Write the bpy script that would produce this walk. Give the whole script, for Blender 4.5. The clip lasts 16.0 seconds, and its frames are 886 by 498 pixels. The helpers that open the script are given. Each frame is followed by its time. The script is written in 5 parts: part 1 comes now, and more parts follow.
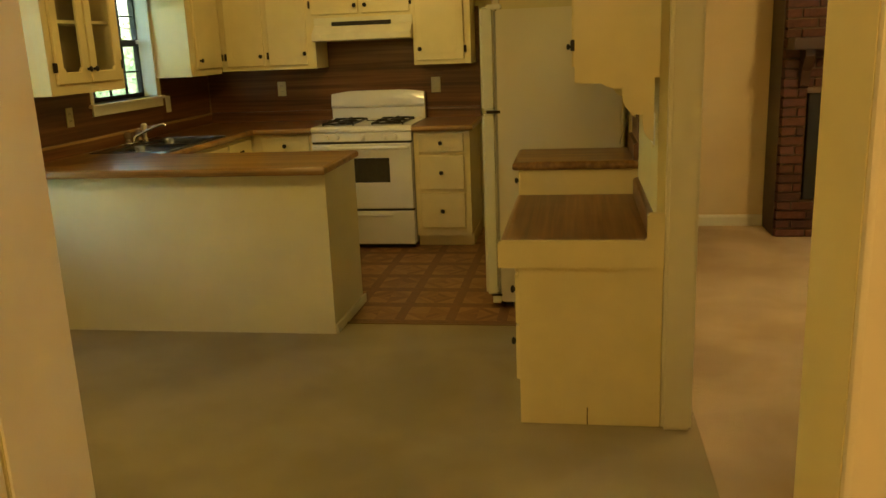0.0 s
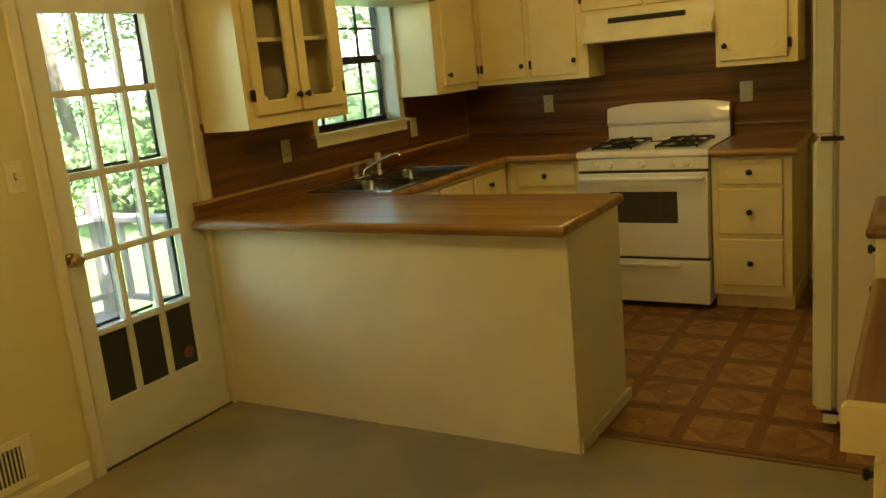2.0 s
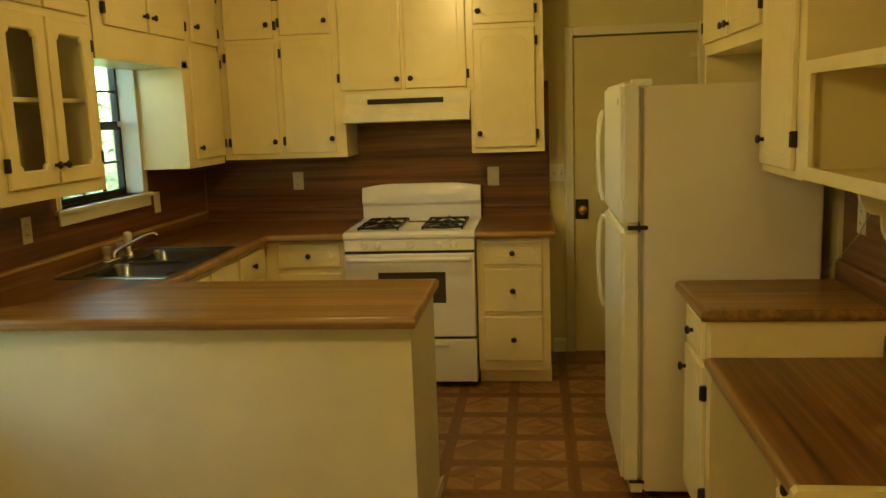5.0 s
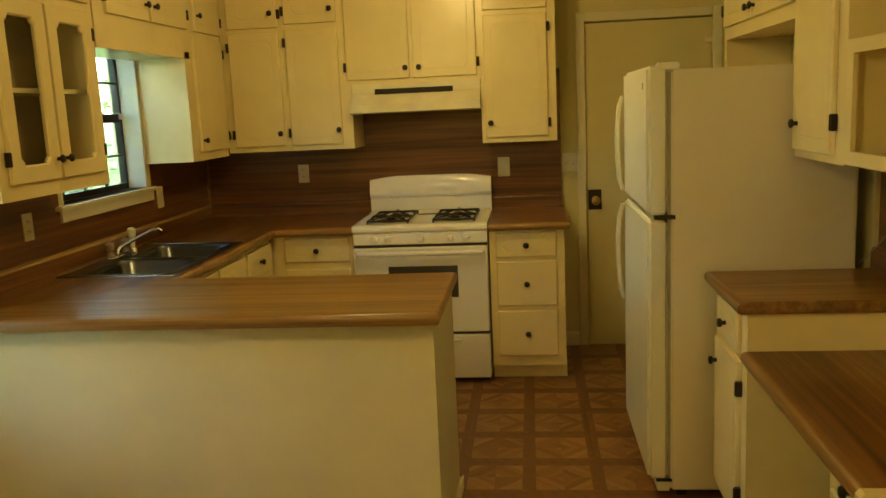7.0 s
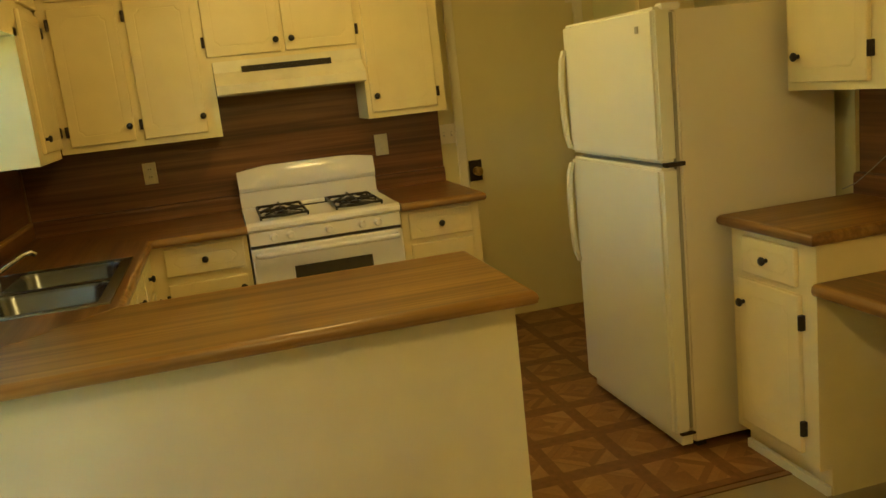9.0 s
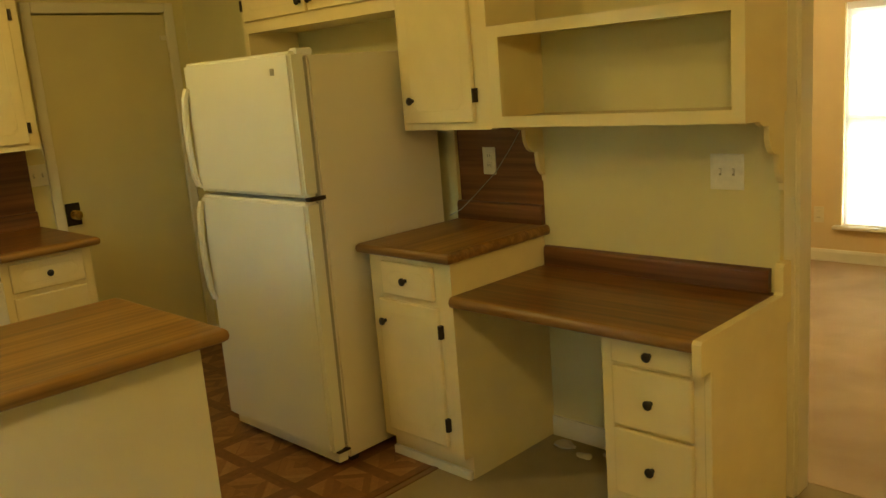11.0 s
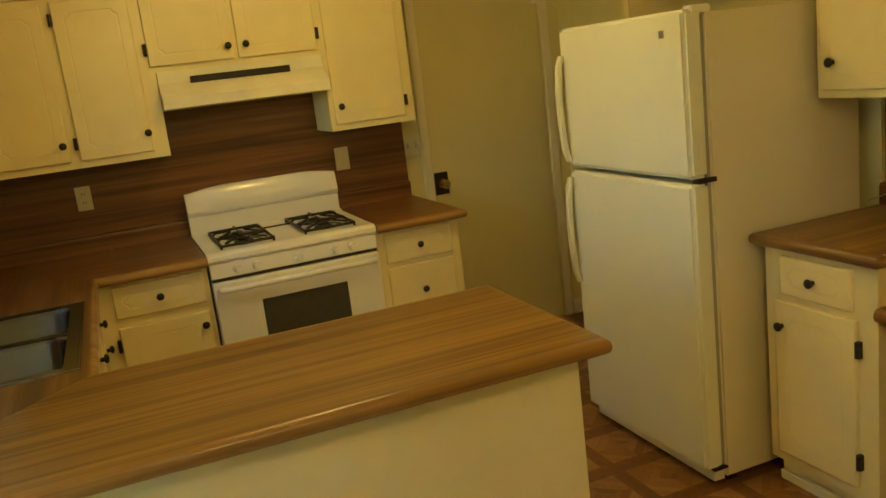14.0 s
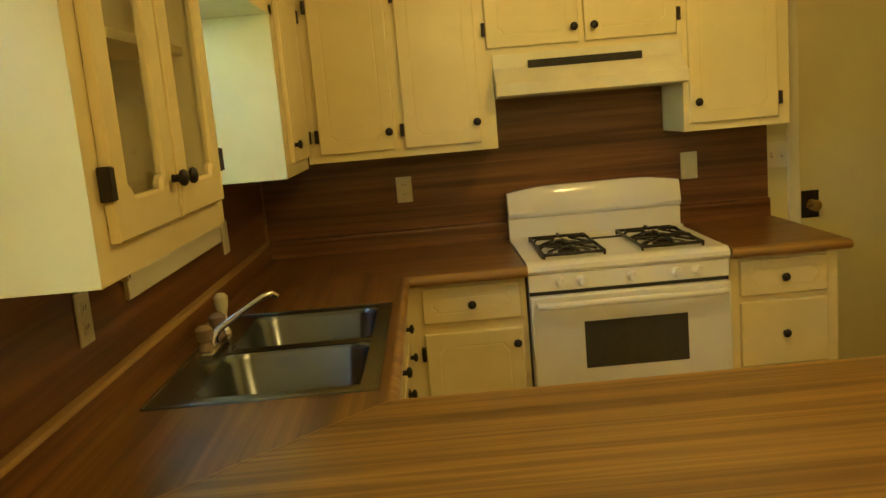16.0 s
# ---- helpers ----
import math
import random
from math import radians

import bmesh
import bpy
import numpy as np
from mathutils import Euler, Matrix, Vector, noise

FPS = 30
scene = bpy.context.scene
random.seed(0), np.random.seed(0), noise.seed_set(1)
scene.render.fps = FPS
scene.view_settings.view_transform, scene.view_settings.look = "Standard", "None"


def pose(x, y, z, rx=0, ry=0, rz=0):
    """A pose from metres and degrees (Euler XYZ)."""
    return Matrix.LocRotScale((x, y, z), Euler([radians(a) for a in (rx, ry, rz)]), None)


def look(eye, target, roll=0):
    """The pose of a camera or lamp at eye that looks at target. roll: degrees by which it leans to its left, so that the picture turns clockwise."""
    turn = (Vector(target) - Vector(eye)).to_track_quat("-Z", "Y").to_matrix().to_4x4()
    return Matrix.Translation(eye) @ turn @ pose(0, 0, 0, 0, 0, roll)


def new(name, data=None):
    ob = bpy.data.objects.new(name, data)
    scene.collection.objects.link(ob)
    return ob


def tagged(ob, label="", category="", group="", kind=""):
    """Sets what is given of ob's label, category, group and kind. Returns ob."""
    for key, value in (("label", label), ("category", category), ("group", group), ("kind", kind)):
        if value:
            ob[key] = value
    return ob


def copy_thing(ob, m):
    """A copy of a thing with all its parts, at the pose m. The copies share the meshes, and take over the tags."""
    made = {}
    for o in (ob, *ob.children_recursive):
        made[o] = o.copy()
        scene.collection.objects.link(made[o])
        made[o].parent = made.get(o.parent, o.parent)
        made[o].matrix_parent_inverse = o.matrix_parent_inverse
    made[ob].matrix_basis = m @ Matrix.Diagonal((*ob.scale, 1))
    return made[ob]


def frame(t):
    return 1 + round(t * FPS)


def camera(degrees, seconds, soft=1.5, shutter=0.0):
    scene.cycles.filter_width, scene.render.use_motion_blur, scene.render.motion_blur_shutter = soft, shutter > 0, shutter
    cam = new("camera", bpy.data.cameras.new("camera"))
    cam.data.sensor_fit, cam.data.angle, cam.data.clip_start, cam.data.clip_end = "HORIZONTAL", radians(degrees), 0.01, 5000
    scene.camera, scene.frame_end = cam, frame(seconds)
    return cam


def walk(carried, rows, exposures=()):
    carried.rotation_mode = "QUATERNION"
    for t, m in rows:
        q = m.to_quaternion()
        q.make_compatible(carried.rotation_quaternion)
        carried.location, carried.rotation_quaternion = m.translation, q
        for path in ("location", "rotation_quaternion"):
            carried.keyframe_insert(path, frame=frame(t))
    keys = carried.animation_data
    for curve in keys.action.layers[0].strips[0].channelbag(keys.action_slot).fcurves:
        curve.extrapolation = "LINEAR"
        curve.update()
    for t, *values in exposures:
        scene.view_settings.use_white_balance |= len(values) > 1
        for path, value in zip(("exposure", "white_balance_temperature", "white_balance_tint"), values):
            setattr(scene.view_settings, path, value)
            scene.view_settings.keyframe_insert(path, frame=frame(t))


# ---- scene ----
cam = camera(56.0, 16.0)
PATH = [
    (0, (1.567, 0.686, 1.49), (1.249, 2.601, 1.008), -2.3),
    (0.5, (1.566, 1.101, 1.471), (1.109, 2.989, 0.996), -2.9),
    (1, (1.501, 1.538, 1.455), (0.817, 3.357, 0.985), -3.7),
    (1.5, (1.418, 1.79, 1.463), (0.544, 3.527, 0.993), -4.1),
    (2, (1.404, 2.014, 1.489), (0.406, 3.693, 1.06), -5.5),
    (2.5, (1.314, 2.145, 1.518), (0.332, 3.841, 1.119), -6.5),
    (3, (0.908, 2.138, 1.519), (0.397, 4.03, 1.118), -5.7),
    (3.5, (0.719, 2.039, 1.549), (0.45, 3.982, 1.16), -4.0),
    (4, (0.715, 2.014, 1.55), (0.475, 3.969, 1.203), -3.1),
    (4.5, (0.733, 2.002, 1.569), (0.508, 3.963, 1.249), -2.0),
    (7, (0.631, 2.112, 1.55), (0.415, 4.071, 1.214), -2.6),
    (7.5, (0.45, 2.199, 1.525), (0.262, 4.157, 1.166), -3.7),
    (8, (0.228, 2.328, 1.484), (0.075, 4.288, 1.115), -5.2),
    (8.5, (-0.105, 2.453, 1.489), (-0.052, 4.415, 1.102), -5.8),
    (9, (-0.443, 2.573, 1.501), (0.036, 4.473, 1.101), -6.3),
    (9.5, (-0.63, 2.578, 1.6), (0.244, 4.317, 1.139), -6.3),
    (10, (-0.783, 2.636, 1.532), (0.469, 4.135, 1.104), -4.5),
    (12.5, (-0.76, 2.699, 1.562), (0.653, 4.056, 1.159), -4.6),
    (13, (-0.708, 2.751, 1.578), (0.559, 4.238, 1.148), -4.5),
    (13.5, (-0.705, 2.869, 1.563), (0.293, 4.549, 1.137), -5.1),
    (14, (-0.681, 3.032, 1.581), (0.018, 4.856, 1.153), -7.0),
    (14.5, (-0.608, 3.186, 1.51), (-0.148, 5.118, 1.274), -7.3),
    (15, (-0.687, 3.376, 1.511), (-0.339, 5.333, 1.288), -6.8),
    (15.5, (-0.695, 3.503, 1.498), (-0.495, 5.474, 1.227), -6.2),
    (16, (-0.702, 3.615, 1.499), (-0.684, 5.588, 1.173), -5.0),
]
walk(cam, [(t, look(eye, target, roll)) for t, eye, target, roll in PATH],
     [(0, 4.0), (0.6, 4.2), (1.2, 4.1), (2, 4.0), (2.5, 3.97), (3.5, 4.12), (4.5, 4.17), (8, 4.26), (10, 4.3), (12.5, 3.8), (13, 3.95), (13.5, 4.15), (14.5, 4.32), (16, 4.42)])

# ---- light ----
SUN_EL, SUN_AZ = 45.0, 98.0
SUN_POWER, SKY = 5.0, 0.15
KITCHEN_LAMP, DINING_LAMP, HALL_LAMP, LIVING_LAMP = 1.06, 1.68, 2.0, 2.7
world = bpy.data.worlds.new("world")
scene.world = world
world.use_nodes = True
wn = world.node_tree
sky = wn.nodes.new("ShaderNodeTexSky")
sky.sky_type, sky.sun_disc = "NISHITA", False
sky.sun_elevation, sky.sun_rotation = radians(SUN_EL), radians(SUN_AZ)
warm = wn.nodes.new("ShaderNodeMix")
warm.data_type, warm.blend_type = "RGBA", "MULTIPLY"
warm.inputs[0].default_value, warm.inputs[7].default_value = 1.0, (1.0, 1.0, 0.82, 1)
wn.links.new(sky.outputs[0], warm.inputs[6])
wn.links.new(warm.outputs[2], wn.nodes["Background"].inputs[0])
wn.nodes["Background"].inputs[1].default_value = SKY
sun = new("sun", bpy.data.lights.new("sun", "SUN"))
sun.data.energy, sun.data.angle, sun.data.color = SUN_POWER, radians(0.5), (1, 0.95, 0.86)
s_az, s_el = radians(SUN_AZ), radians(SUN_EL)
sun_dir = Vector((math.sin(s_az) * math.cos(s_el), math.cos(s_az) * math.cos(s_el), math.sin(s_el)))
sun.matrix_world = look(tuple(sun_dir * 30), (0, 0, 0))


def lamp(name, place, power, color, radius):
    """A warm bulb's light."""
    ob = new(name, bpy.data.lights.new(name, "POINT"))
    ob.data.energy, ob.data.color, ob.data.shadow_soft_size = power, color, radius
    ob.location = place
    return ob


WARM = (1.0, 0.70, 0.22)
lamp("kitchen_light", (0.18, 5.75, 2.33), KITCHEN_LAMP, WARM, 0.08)
lamp("dining_light", (-0.3, 2.8, 2.2), DINING_LAMP, (1.0, 0.71, 0.23), 0.12)
lamp("hall_light", (1.45, -0.2, 2.2), HALL_LAMP, (1.0, 0.63, 0.22), 0.09)
lamp("living_light", (3.6, 5.0, 2.25), LIVING_LAMP, (1.0, 0.66, 0.25), 0.12)


# ---- materials ----
def shader(name):
    m = bpy.data.materials.new(name)
    m.use_nodes = True
    n = m.node_tree
    return m, n, n.nodes["Principled BSDF"]


def coords(n, scale=(1, 1, 1)):
    tc, mp = n.nodes.new("ShaderNodeTexCoord"), n.nodes.new("ShaderNodeMapping")
    n.links.new(tc.outputs["Object"], mp.inputs[0])
    mp.inputs["Scale"].default_value = scale
    return mp.outputs[0]


def noise_tex(n, vec, scale, detail=4, rough=0.55, distortion=0.0):
    t = n.nodes.new("ShaderNodeTexNoise")
    n.links.new(vec, t.inputs["Vector"])
    t.inputs["Scale"].default_value, t.inputs["Detail"].default_value = scale, detail
    t.inputs["Roughness"].default_value, t.inputs["Distortion"].default_value = rough, distortion
    return t.outputs["Fac"]


def ramp(n, fac, stops):
    r = n.nodes.new("ShaderNodeValToRGB")
    n.links.new(fac, r.inputs[0])
    e = r.color_ramp.elements
    while len(e) < len(stops):
        e.new(0.5)
    for el, (p, c) in zip(e, stops):
        el.position, el.color = p, (*c, 1)
    return r.outputs[0]


def mixc(n, fac, a, b, mode="MIX"):
    m = n.nodes.new("ShaderNodeMix")
    m.data_type, m.blend_type = "RGBA", mode
    if isinstance(fac, float):
        m.inputs[0].default_value = fac
    else:
        n.links.new(fac, m.inputs[0])
    for s, v in ((6, a), (7, b)):
        if isinstance(v, tuple):
            m.inputs[s].default_value = (*v, 1)
        else:
            n.links.new(v, m.inputs[s])
    return m.outputs[2]


def bump(n, bsdf, fac, strength, dist=0.002):
    b = n.nodes.new("ShaderNodeBump")
    b.inputs["Strength"].default_value, b.inputs["Distance"].default_value = strength, dist
    n.links.new(fac, b.inputs["Height"])
    n.links.new(b.outputs[0], bsdf.inputs["Normal"])


def painted(name, color, rough=0.5, grain=60.0, strength=0.25, dirt=0.12, coarse=2.5):
    """Paint with fine relief and slow patches of wear."""
    m, n, b = shader(name)
    v = coords(n)
    dark = tuple(c * (1 - dirt) for c in color)
    patch = ramp(n, noise_tex(n, v, coarse, 6), [(0.35, dark), (0.65, color)])
    n.links.new(patch, b.inputs["Base Color"])
    b.inputs["Roughness"].default_value = rough
    bump(n, b, noise_tex(n, v, grain, 3), strength, 0.001)
    return m


def plain(name, color, rough=0.5, metal=0.0):
    m, n, b = shader(name)
    v = coords(n)
    n.links.new(ramp(n, noise_tex(n, v, 40, 3), [(0.3, tuple(c * 0.88 for c in color)), (0.7, color)]), b.inputs["Base Color"])
    b.inputs["Roughness"].default_value, b.inputs["Metallic"].default_value = rough, metal
    return m


def laminate(name, axis, dark, mid, light, rough=0.28):
    """Wood-look laminate with long streaks along an axis."""
    m, n, b = shader(name)
    def streaks(long, across, detail, twist):
        scale = [across, across, across]
        scale["xyz".index(axis)] = long
        return noise_tex(n, coords(n, tuple(scale)), 1.0, detail, 0.5, twist)

    broad = ramp(n, streaks(0.45, 15.0, 2, 0.25), [(0.36, dark), (0.47, mid), (0.56, light), (0.66, mid)])
    narrow = ramp(n, streaks(1.1, 48.0, 2, 0.5), [(0.40, dark), (0.5, mid), (0.60, light)])
    fine = streaks(2.0, 170.0, 3, 0.0)
    col = mixc(n, 0.36, broad, narrow)
    col = mixc(n, 0.14, col, ramp(n, fine, [(0.35, dark), (0.65, light)]))
    n.links.new(col, b.inputs["Base Color"])
    n.links.new(ramp(n, noise_tex(n, coords(n), 9, 3), [(0.2, (rough,) * 3), (0.8, (rough + 0.05,) * 3)]), b.inputs["Roughness"])
    bump(n, b, fine, 0.02, 0.0002)
    return m


WALL = painted("wall_paint", (0.65, 0.58, 0.29), 0.7, 140.0, 0.25, 0.06)
WALL_HALL = painted("hall_wall_paint", (0.68, 0.56, 0.32), 0.7, 140.0, 0.25, 0.06)
WALL_LIVING = painted("living_wall_paint", (0.70, 0.56, 0.31), 0.7, 140.0, 0.25, 0.06)
CEIL = painted("ceiling_paint", (0.75, 0.72, 0.62), 0.9, 90.0, 0.6, 0.05)
TRIM = painted("trim_paint", (0.74, 0.68, 0.5), 0.45, 40.0, 0.1, 0.08)
DOORPAINT = painted("door_paint", (0.74, 0.72, 0.6), 0.4, 30.0, 0.12, 0.1)
CREAM = painted("cream_cabinet_paint", (0.80, 0.68, 0.37), 0.27, 26.0, 0.12, 0.08, 4.0)
PANEL = painted("peninsula_paint", (0.72, 0.65, 0.42), 0.5, 120.0, 0.3, 0.08)
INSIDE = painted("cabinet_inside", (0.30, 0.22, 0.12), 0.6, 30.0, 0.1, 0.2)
GREYDOOR = painted("back_door_paint", (0.64, 0.56, 0.29), 0.45, 30.0, 0.1, 0.06)
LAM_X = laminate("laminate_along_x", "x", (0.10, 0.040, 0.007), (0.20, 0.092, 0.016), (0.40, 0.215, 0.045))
# same laminate, darkened in colour for the weaker light on the desk
LAM_Y_SHADED = laminate("laminate_along_y_shaded", "y", (0.065, 0.022, 0.006), (0.135, 0.052, 0.012), (0.27, 0.125, 0.032))
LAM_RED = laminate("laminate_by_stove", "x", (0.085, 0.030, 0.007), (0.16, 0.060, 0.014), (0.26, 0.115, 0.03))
SPLASH_X = laminate("splash_along_x", "x", (0.07, 0.023, 0.008), (0.145, 0.054, 0.018), (0.24, 0.105, 0.037))
SPLASH_Y = laminate("splash_along_y", "y", (0.07, 0.023, 0.008), (0.145, 0.054, 0.018), (0.24, 0.105, 0.037))
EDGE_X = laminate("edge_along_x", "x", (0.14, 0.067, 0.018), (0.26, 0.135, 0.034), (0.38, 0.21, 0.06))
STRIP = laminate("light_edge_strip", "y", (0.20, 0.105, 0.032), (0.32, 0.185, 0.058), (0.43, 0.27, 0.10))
EDGE_Y = laminate("edge_along_y", "y", (0.11, 0.05, 0.014), (0.20, 0.10, 0.027), (0.31, 0.17, 0.05))
BLACK = plain("black_iron", (0.018, 0.015, 0.013), 0.45, 0.3)
BRONZE = plain("dark_bronze", (0.035, 0.025, 0.018), 0.4, 0.6)
BRASS = plain("brass", (0.62, 0.46, 0.19), 0.25, 1.0)
CHROME = plain("chrome", (0.75, 0.75, 0.75), 0.12, 1.0)
STEEL = plain("stainless_steel", (0.20, 0.215, 0.235), 0.25, 1.0)
ENAMEL = painted("white_enamel", (0.80, 0.78, 0.71), 0.14, 8.0, 0.02, 0.03)
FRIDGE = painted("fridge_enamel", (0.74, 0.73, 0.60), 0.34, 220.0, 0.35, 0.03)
# door enamel again, toned darker and warmer for the light on its side
FRIDGE_SHADED = painted("fridge_shaded_enamel", (0.72, 0.66, 0.52), 0.42, 220.0, 0.35, 0.04)
HOODPAINT = painted("hood_enamel", (0.80, 0.74, 0.53), 0.2, 8.0, 0.03, 0.12, 6.0)
GASKET = plain("grey_gasket", (0.34, 0.33, 0.27), 0.6)
OVENGLASS = plain("oven_glass", (0.06, 0.055, 0.045), 0.08)
PLASTIC = plain("ivory_plastic", (0.72, 0.66, 0.46), 0.35)
WHITEPLASTIC = plain("white_plastic", (0.8, 0.78, 0.68), 0.3)
SLOT = plain("dark_slot", (0.03, 0.025, 0.02), 0.6)
RUBBER = plain("black_flap", (0.02, 0.022, 0.02), 0.5)
REDMARK = plain("red_mark", (0.22, 0.07, 0.05), 0.5)
DECKWOOD = painted("deck_wood", (0.20, 0.155, 0.15), 0.8, 30.0, 0.4, 0.25)
BARK = painted("bark", (0.10, 0.075, 0.055), 0.9, 22.0, 1.0, 0.4)
DARKWOOD = painted("dark_wood", (0.06, 0.028, 0.014), 0.5, 30.0, 0.3, 0.3)
MORTAR = painted("mortar", (0.16, 0.11, 0.075), 0.9, 80.0, 0.5, 0.2)
SOOT = painted("firebox_black", (0.012, 0.012, 0.012), 0.7, 30.0, 0.2, 0.3)
BLIND = painted("blind_slat", (0.82, 0.82, 0.78), 0.5, 30.0, 0.05, 0.04)


def glass_material(name):
    m, n, b = shader(name)
    b.inputs["Base Color"].default_value = (0.95, 0.98, 0.96, 1)
    b.inputs["Roughness"].default_value, b.inputs["Transmission Weight"].default_value, b.inputs["IOR"].default_value = 0.0, 1.0, 1.1
    return m


GLASS = glass_material("window_glass")


def haze_material():
    """Grey veil, mostly open, added to put haze over the view outside."""
    m, n, b = shader("haze_screen")
    b.inputs["Base Color"].default_value = (0.55, 0.60, 0.62, 1)
    b.inputs["Roughness"].default_value = 0.7
    tr, mx = n.nodes.new("ShaderNodeBsdfTransparent"), n.nodes.new("ShaderNodeMixShader")
    mx.inputs[0].default_value = 0.2
    n.links.new(tr.outputs[0], mx.inputs[1])
    n.links.new(b.outputs[0], mx.inputs[2])
    n.links.new(mx.outputs[0], n.nodes["Material Output"].inputs[0])
    return m


HAZE = haze_material()


def carpet_material(name, dark, light, patch):
    m, n, b = shader(name)
    v = coords(n)
    base = ramp(n, noise_tex(n, v, 300, 3, 0.7), [(0.3, dark), (0.7, light)])
    big = ramp(n, noise_tex(n, v, 1.9, 3, 0.5, 0.25), [(0.36, patch), (0.62, (1, 1, 1))])
    n.links.new(mixc(n, 1.0, base, big, "MULTIPLY"), b.inputs["Base Color"])
    b.inputs["Roughness"].default_value = 1.0
    bump(n, b, noise_tex(n, v, 260, 3, 0.7), 0.9, 0.006)
    return m


CARPET = carpet_material("olive_carpet", (0.30, 0.24, 0.13), (0.47, 0.385, 0.215), (0.80, 0.80, 0.76))
CARPET_LIVING = carpet_material("beige_carpet", (0.48, 0.36, 0.21), (0.66, 0.50, 0.30), (0.78, 0.76, 0.73))


def tone_q(n, side, x):
    """A quarter's own tone, 0.2 to 0.75."""
    info, sgn = n.nodes.new("ShaderNodeObjectInfo"), n.nodes.new("ShaderNodeMath")
    sgn.operation = "SIGN"
    n.links.new(x, sgn.inputs[0])
    pair, w, out = n.nodes.new("ShaderNodeCombineXYZ"), n.nodes.new("ShaderNodeTexWhiteNoise"), n.nodes.new("ShaderNodeMapRange")
    for k, link in enumerate((side, sgn.outputs[0], info.outputs["Random"])):
        n.links.new(link, pair.inputs[k])
    n.links.new(pair.outputs[0], w.inputs["Vector"])
    n.links.new(w.outputs["Value"], out.inputs[0])
    out.inputs[3].default_value, out.inputs[4].default_value = 0.1, 0.6
    return out.outputs[0]


def tile_material():
    """Printed vinyl square: darker red-brown border round a lighter block of diagonal parquet strips."""
    m, n, b = shader("vinyl_tile")
    v = coords(n)
    sep = n.nodes.new("ShaderNodeSeparateXYZ")
    n.links.new(v, sep.inputs[0])

    def calc(op, a, c=None):
        k = n.nodes.new("ShaderNodeMath")
        k.operation = op
        for s, val in ((0, a), (1, c)):
            if val is None:
                continue
            if isinstance(val, (int, float)):
                k.inputs[s].default_value = val
            else:
                n.links.new(val, k.inputs[s])
        return k.outputs[0]

    x, y = sep.outputs[0], sep.outputs[1]
    ax, ay = calc("ABSOLUTE", x), calc("ABSOLUTE", y)
    inside = calc("LESS_THAN", calc("MAXIMUM", ax, ay), 0.115)
    # strips that change direction from quarter to quarter
    side = calc("SIGN", calc("MULTIPLY", x, y))
    diag = calc("ADD", calc("MULTIPLY", x, side), y)
    strip = calc("FLOOR", calc("MULTIPLY", diag, 24.0))
    tone = n.nodes.new("ShaderNodeTexWhiteNoise")
    pair = n.nodes.new("ShaderNodeCombineXYZ")
    n.links.new(strip, pair.inputs[0])
    n.links.new(side, pair.inputs[1])
    n.links.new(n.nodes.new("ShaderNodeObjectInfo").outputs["Random"], pair.inputs[2])
    n.links.new(pair.outputs[0], tone.inputs["Vector"])
    block = ramp(n, tone.outputs["Value"], [(0.0, (0.20, 0.086, 0.027)), (0.5, (0.28, 0.130, 0.042)), (1.0, (0.37, 0.195, 0.07))])
    corner = calc("MULTIPLY", calc("GREATER_THAN", calc("ADD", ax, ay), 0.132), tone_q(n, side, x))
    block = mixc(n, corner, block, (0.44, 0.26, 0.105))
    edge = ramp(n, noise_tex(n, v, 30, 4), [(0.3, (0.145, 0.058, 0.018)), (0.7, (0.225, 0.094, 0.030))])
    col = mixc(n, inside, edge, block)
    info = n.nodes.new("ShaderNodeObjectInfo")
    worn = ramp(n, info.outputs["Random"], [(0.0, (0.85, 0.85, 0.85)), (1.0, (1, 1, 1))])
    col = mixc(n, 1.0, col, worn, "MULTIPLY")
    grain = ramp(n, noise_tex(n, v, 55, 5), [(0.3, (0.8, 0.8, 0.8)), (0.7, (1, 1, 1))])
    n.links.new(mixc(n, 1.0, col, grain, "MULTIPLY"), b.inputs["Base Color"])
    b.inputs["Roughness"].default_value = 0.42
    bump(n, b, noise_tex(n, v, 60, 3), 0.08, 0.001)
    return m


TILE = tile_material()


def brick_material():
    m, n, b = shader("red_brick")
    v = coords(n)
    info = n.nodes.new("ShaderNodeObjectInfo")
    tone = ramp(n, info.outputs["Random"], [(0.0, (0.035, 0.015, 0.010)), (0.5, (0.075, 0.027, 0.017)), (1.0, (0.12, 0.045, 0.026))])
    n.links.new(mixc(n, 0.4, tone, ramp(n, noise_tex(n, v, 25, 6), [(0.3, (0.05, 0.022, 0.016)), (0.7, (0.18, 0.075, 0.045))])), b.inputs["Base Color"])
    b.inputs["Roughness"].default_value = 0.95
    bump(n, b, noise_tex(n, v, 70, 5), 0.7, 0.004)
    return m


BRICK = brick_material()


def leaf_material(name, a, c):
    m, n, b = shader(name)
    geo = n.nodes.new("ShaderNodeNewGeometry")
    tone = ramp(n, geo.outputs["Random Per Island"], [(0.0, a), (1.0, c)])
    n.links.new(tone, b.inputs["Base Color"])
    b.inputs["Roughness"].default_value = 0.5
    tr = n.nodes.new("ShaderNodeBsdfTranslucent")
    n.links.new(tone, tr.inputs[0])
    mx = n.nodes.new("ShaderNodeMixShader")
    mx.inputs[0].default_value = 0.5
    out = n.nodes["Material Output"]
    n.links.new(b.outputs[0], mx.inputs[1])
    n.links.new(tr.outputs[0], mx.inputs[2])
    n.links.new(mx.outputs[0], out.inputs[0])
    return m


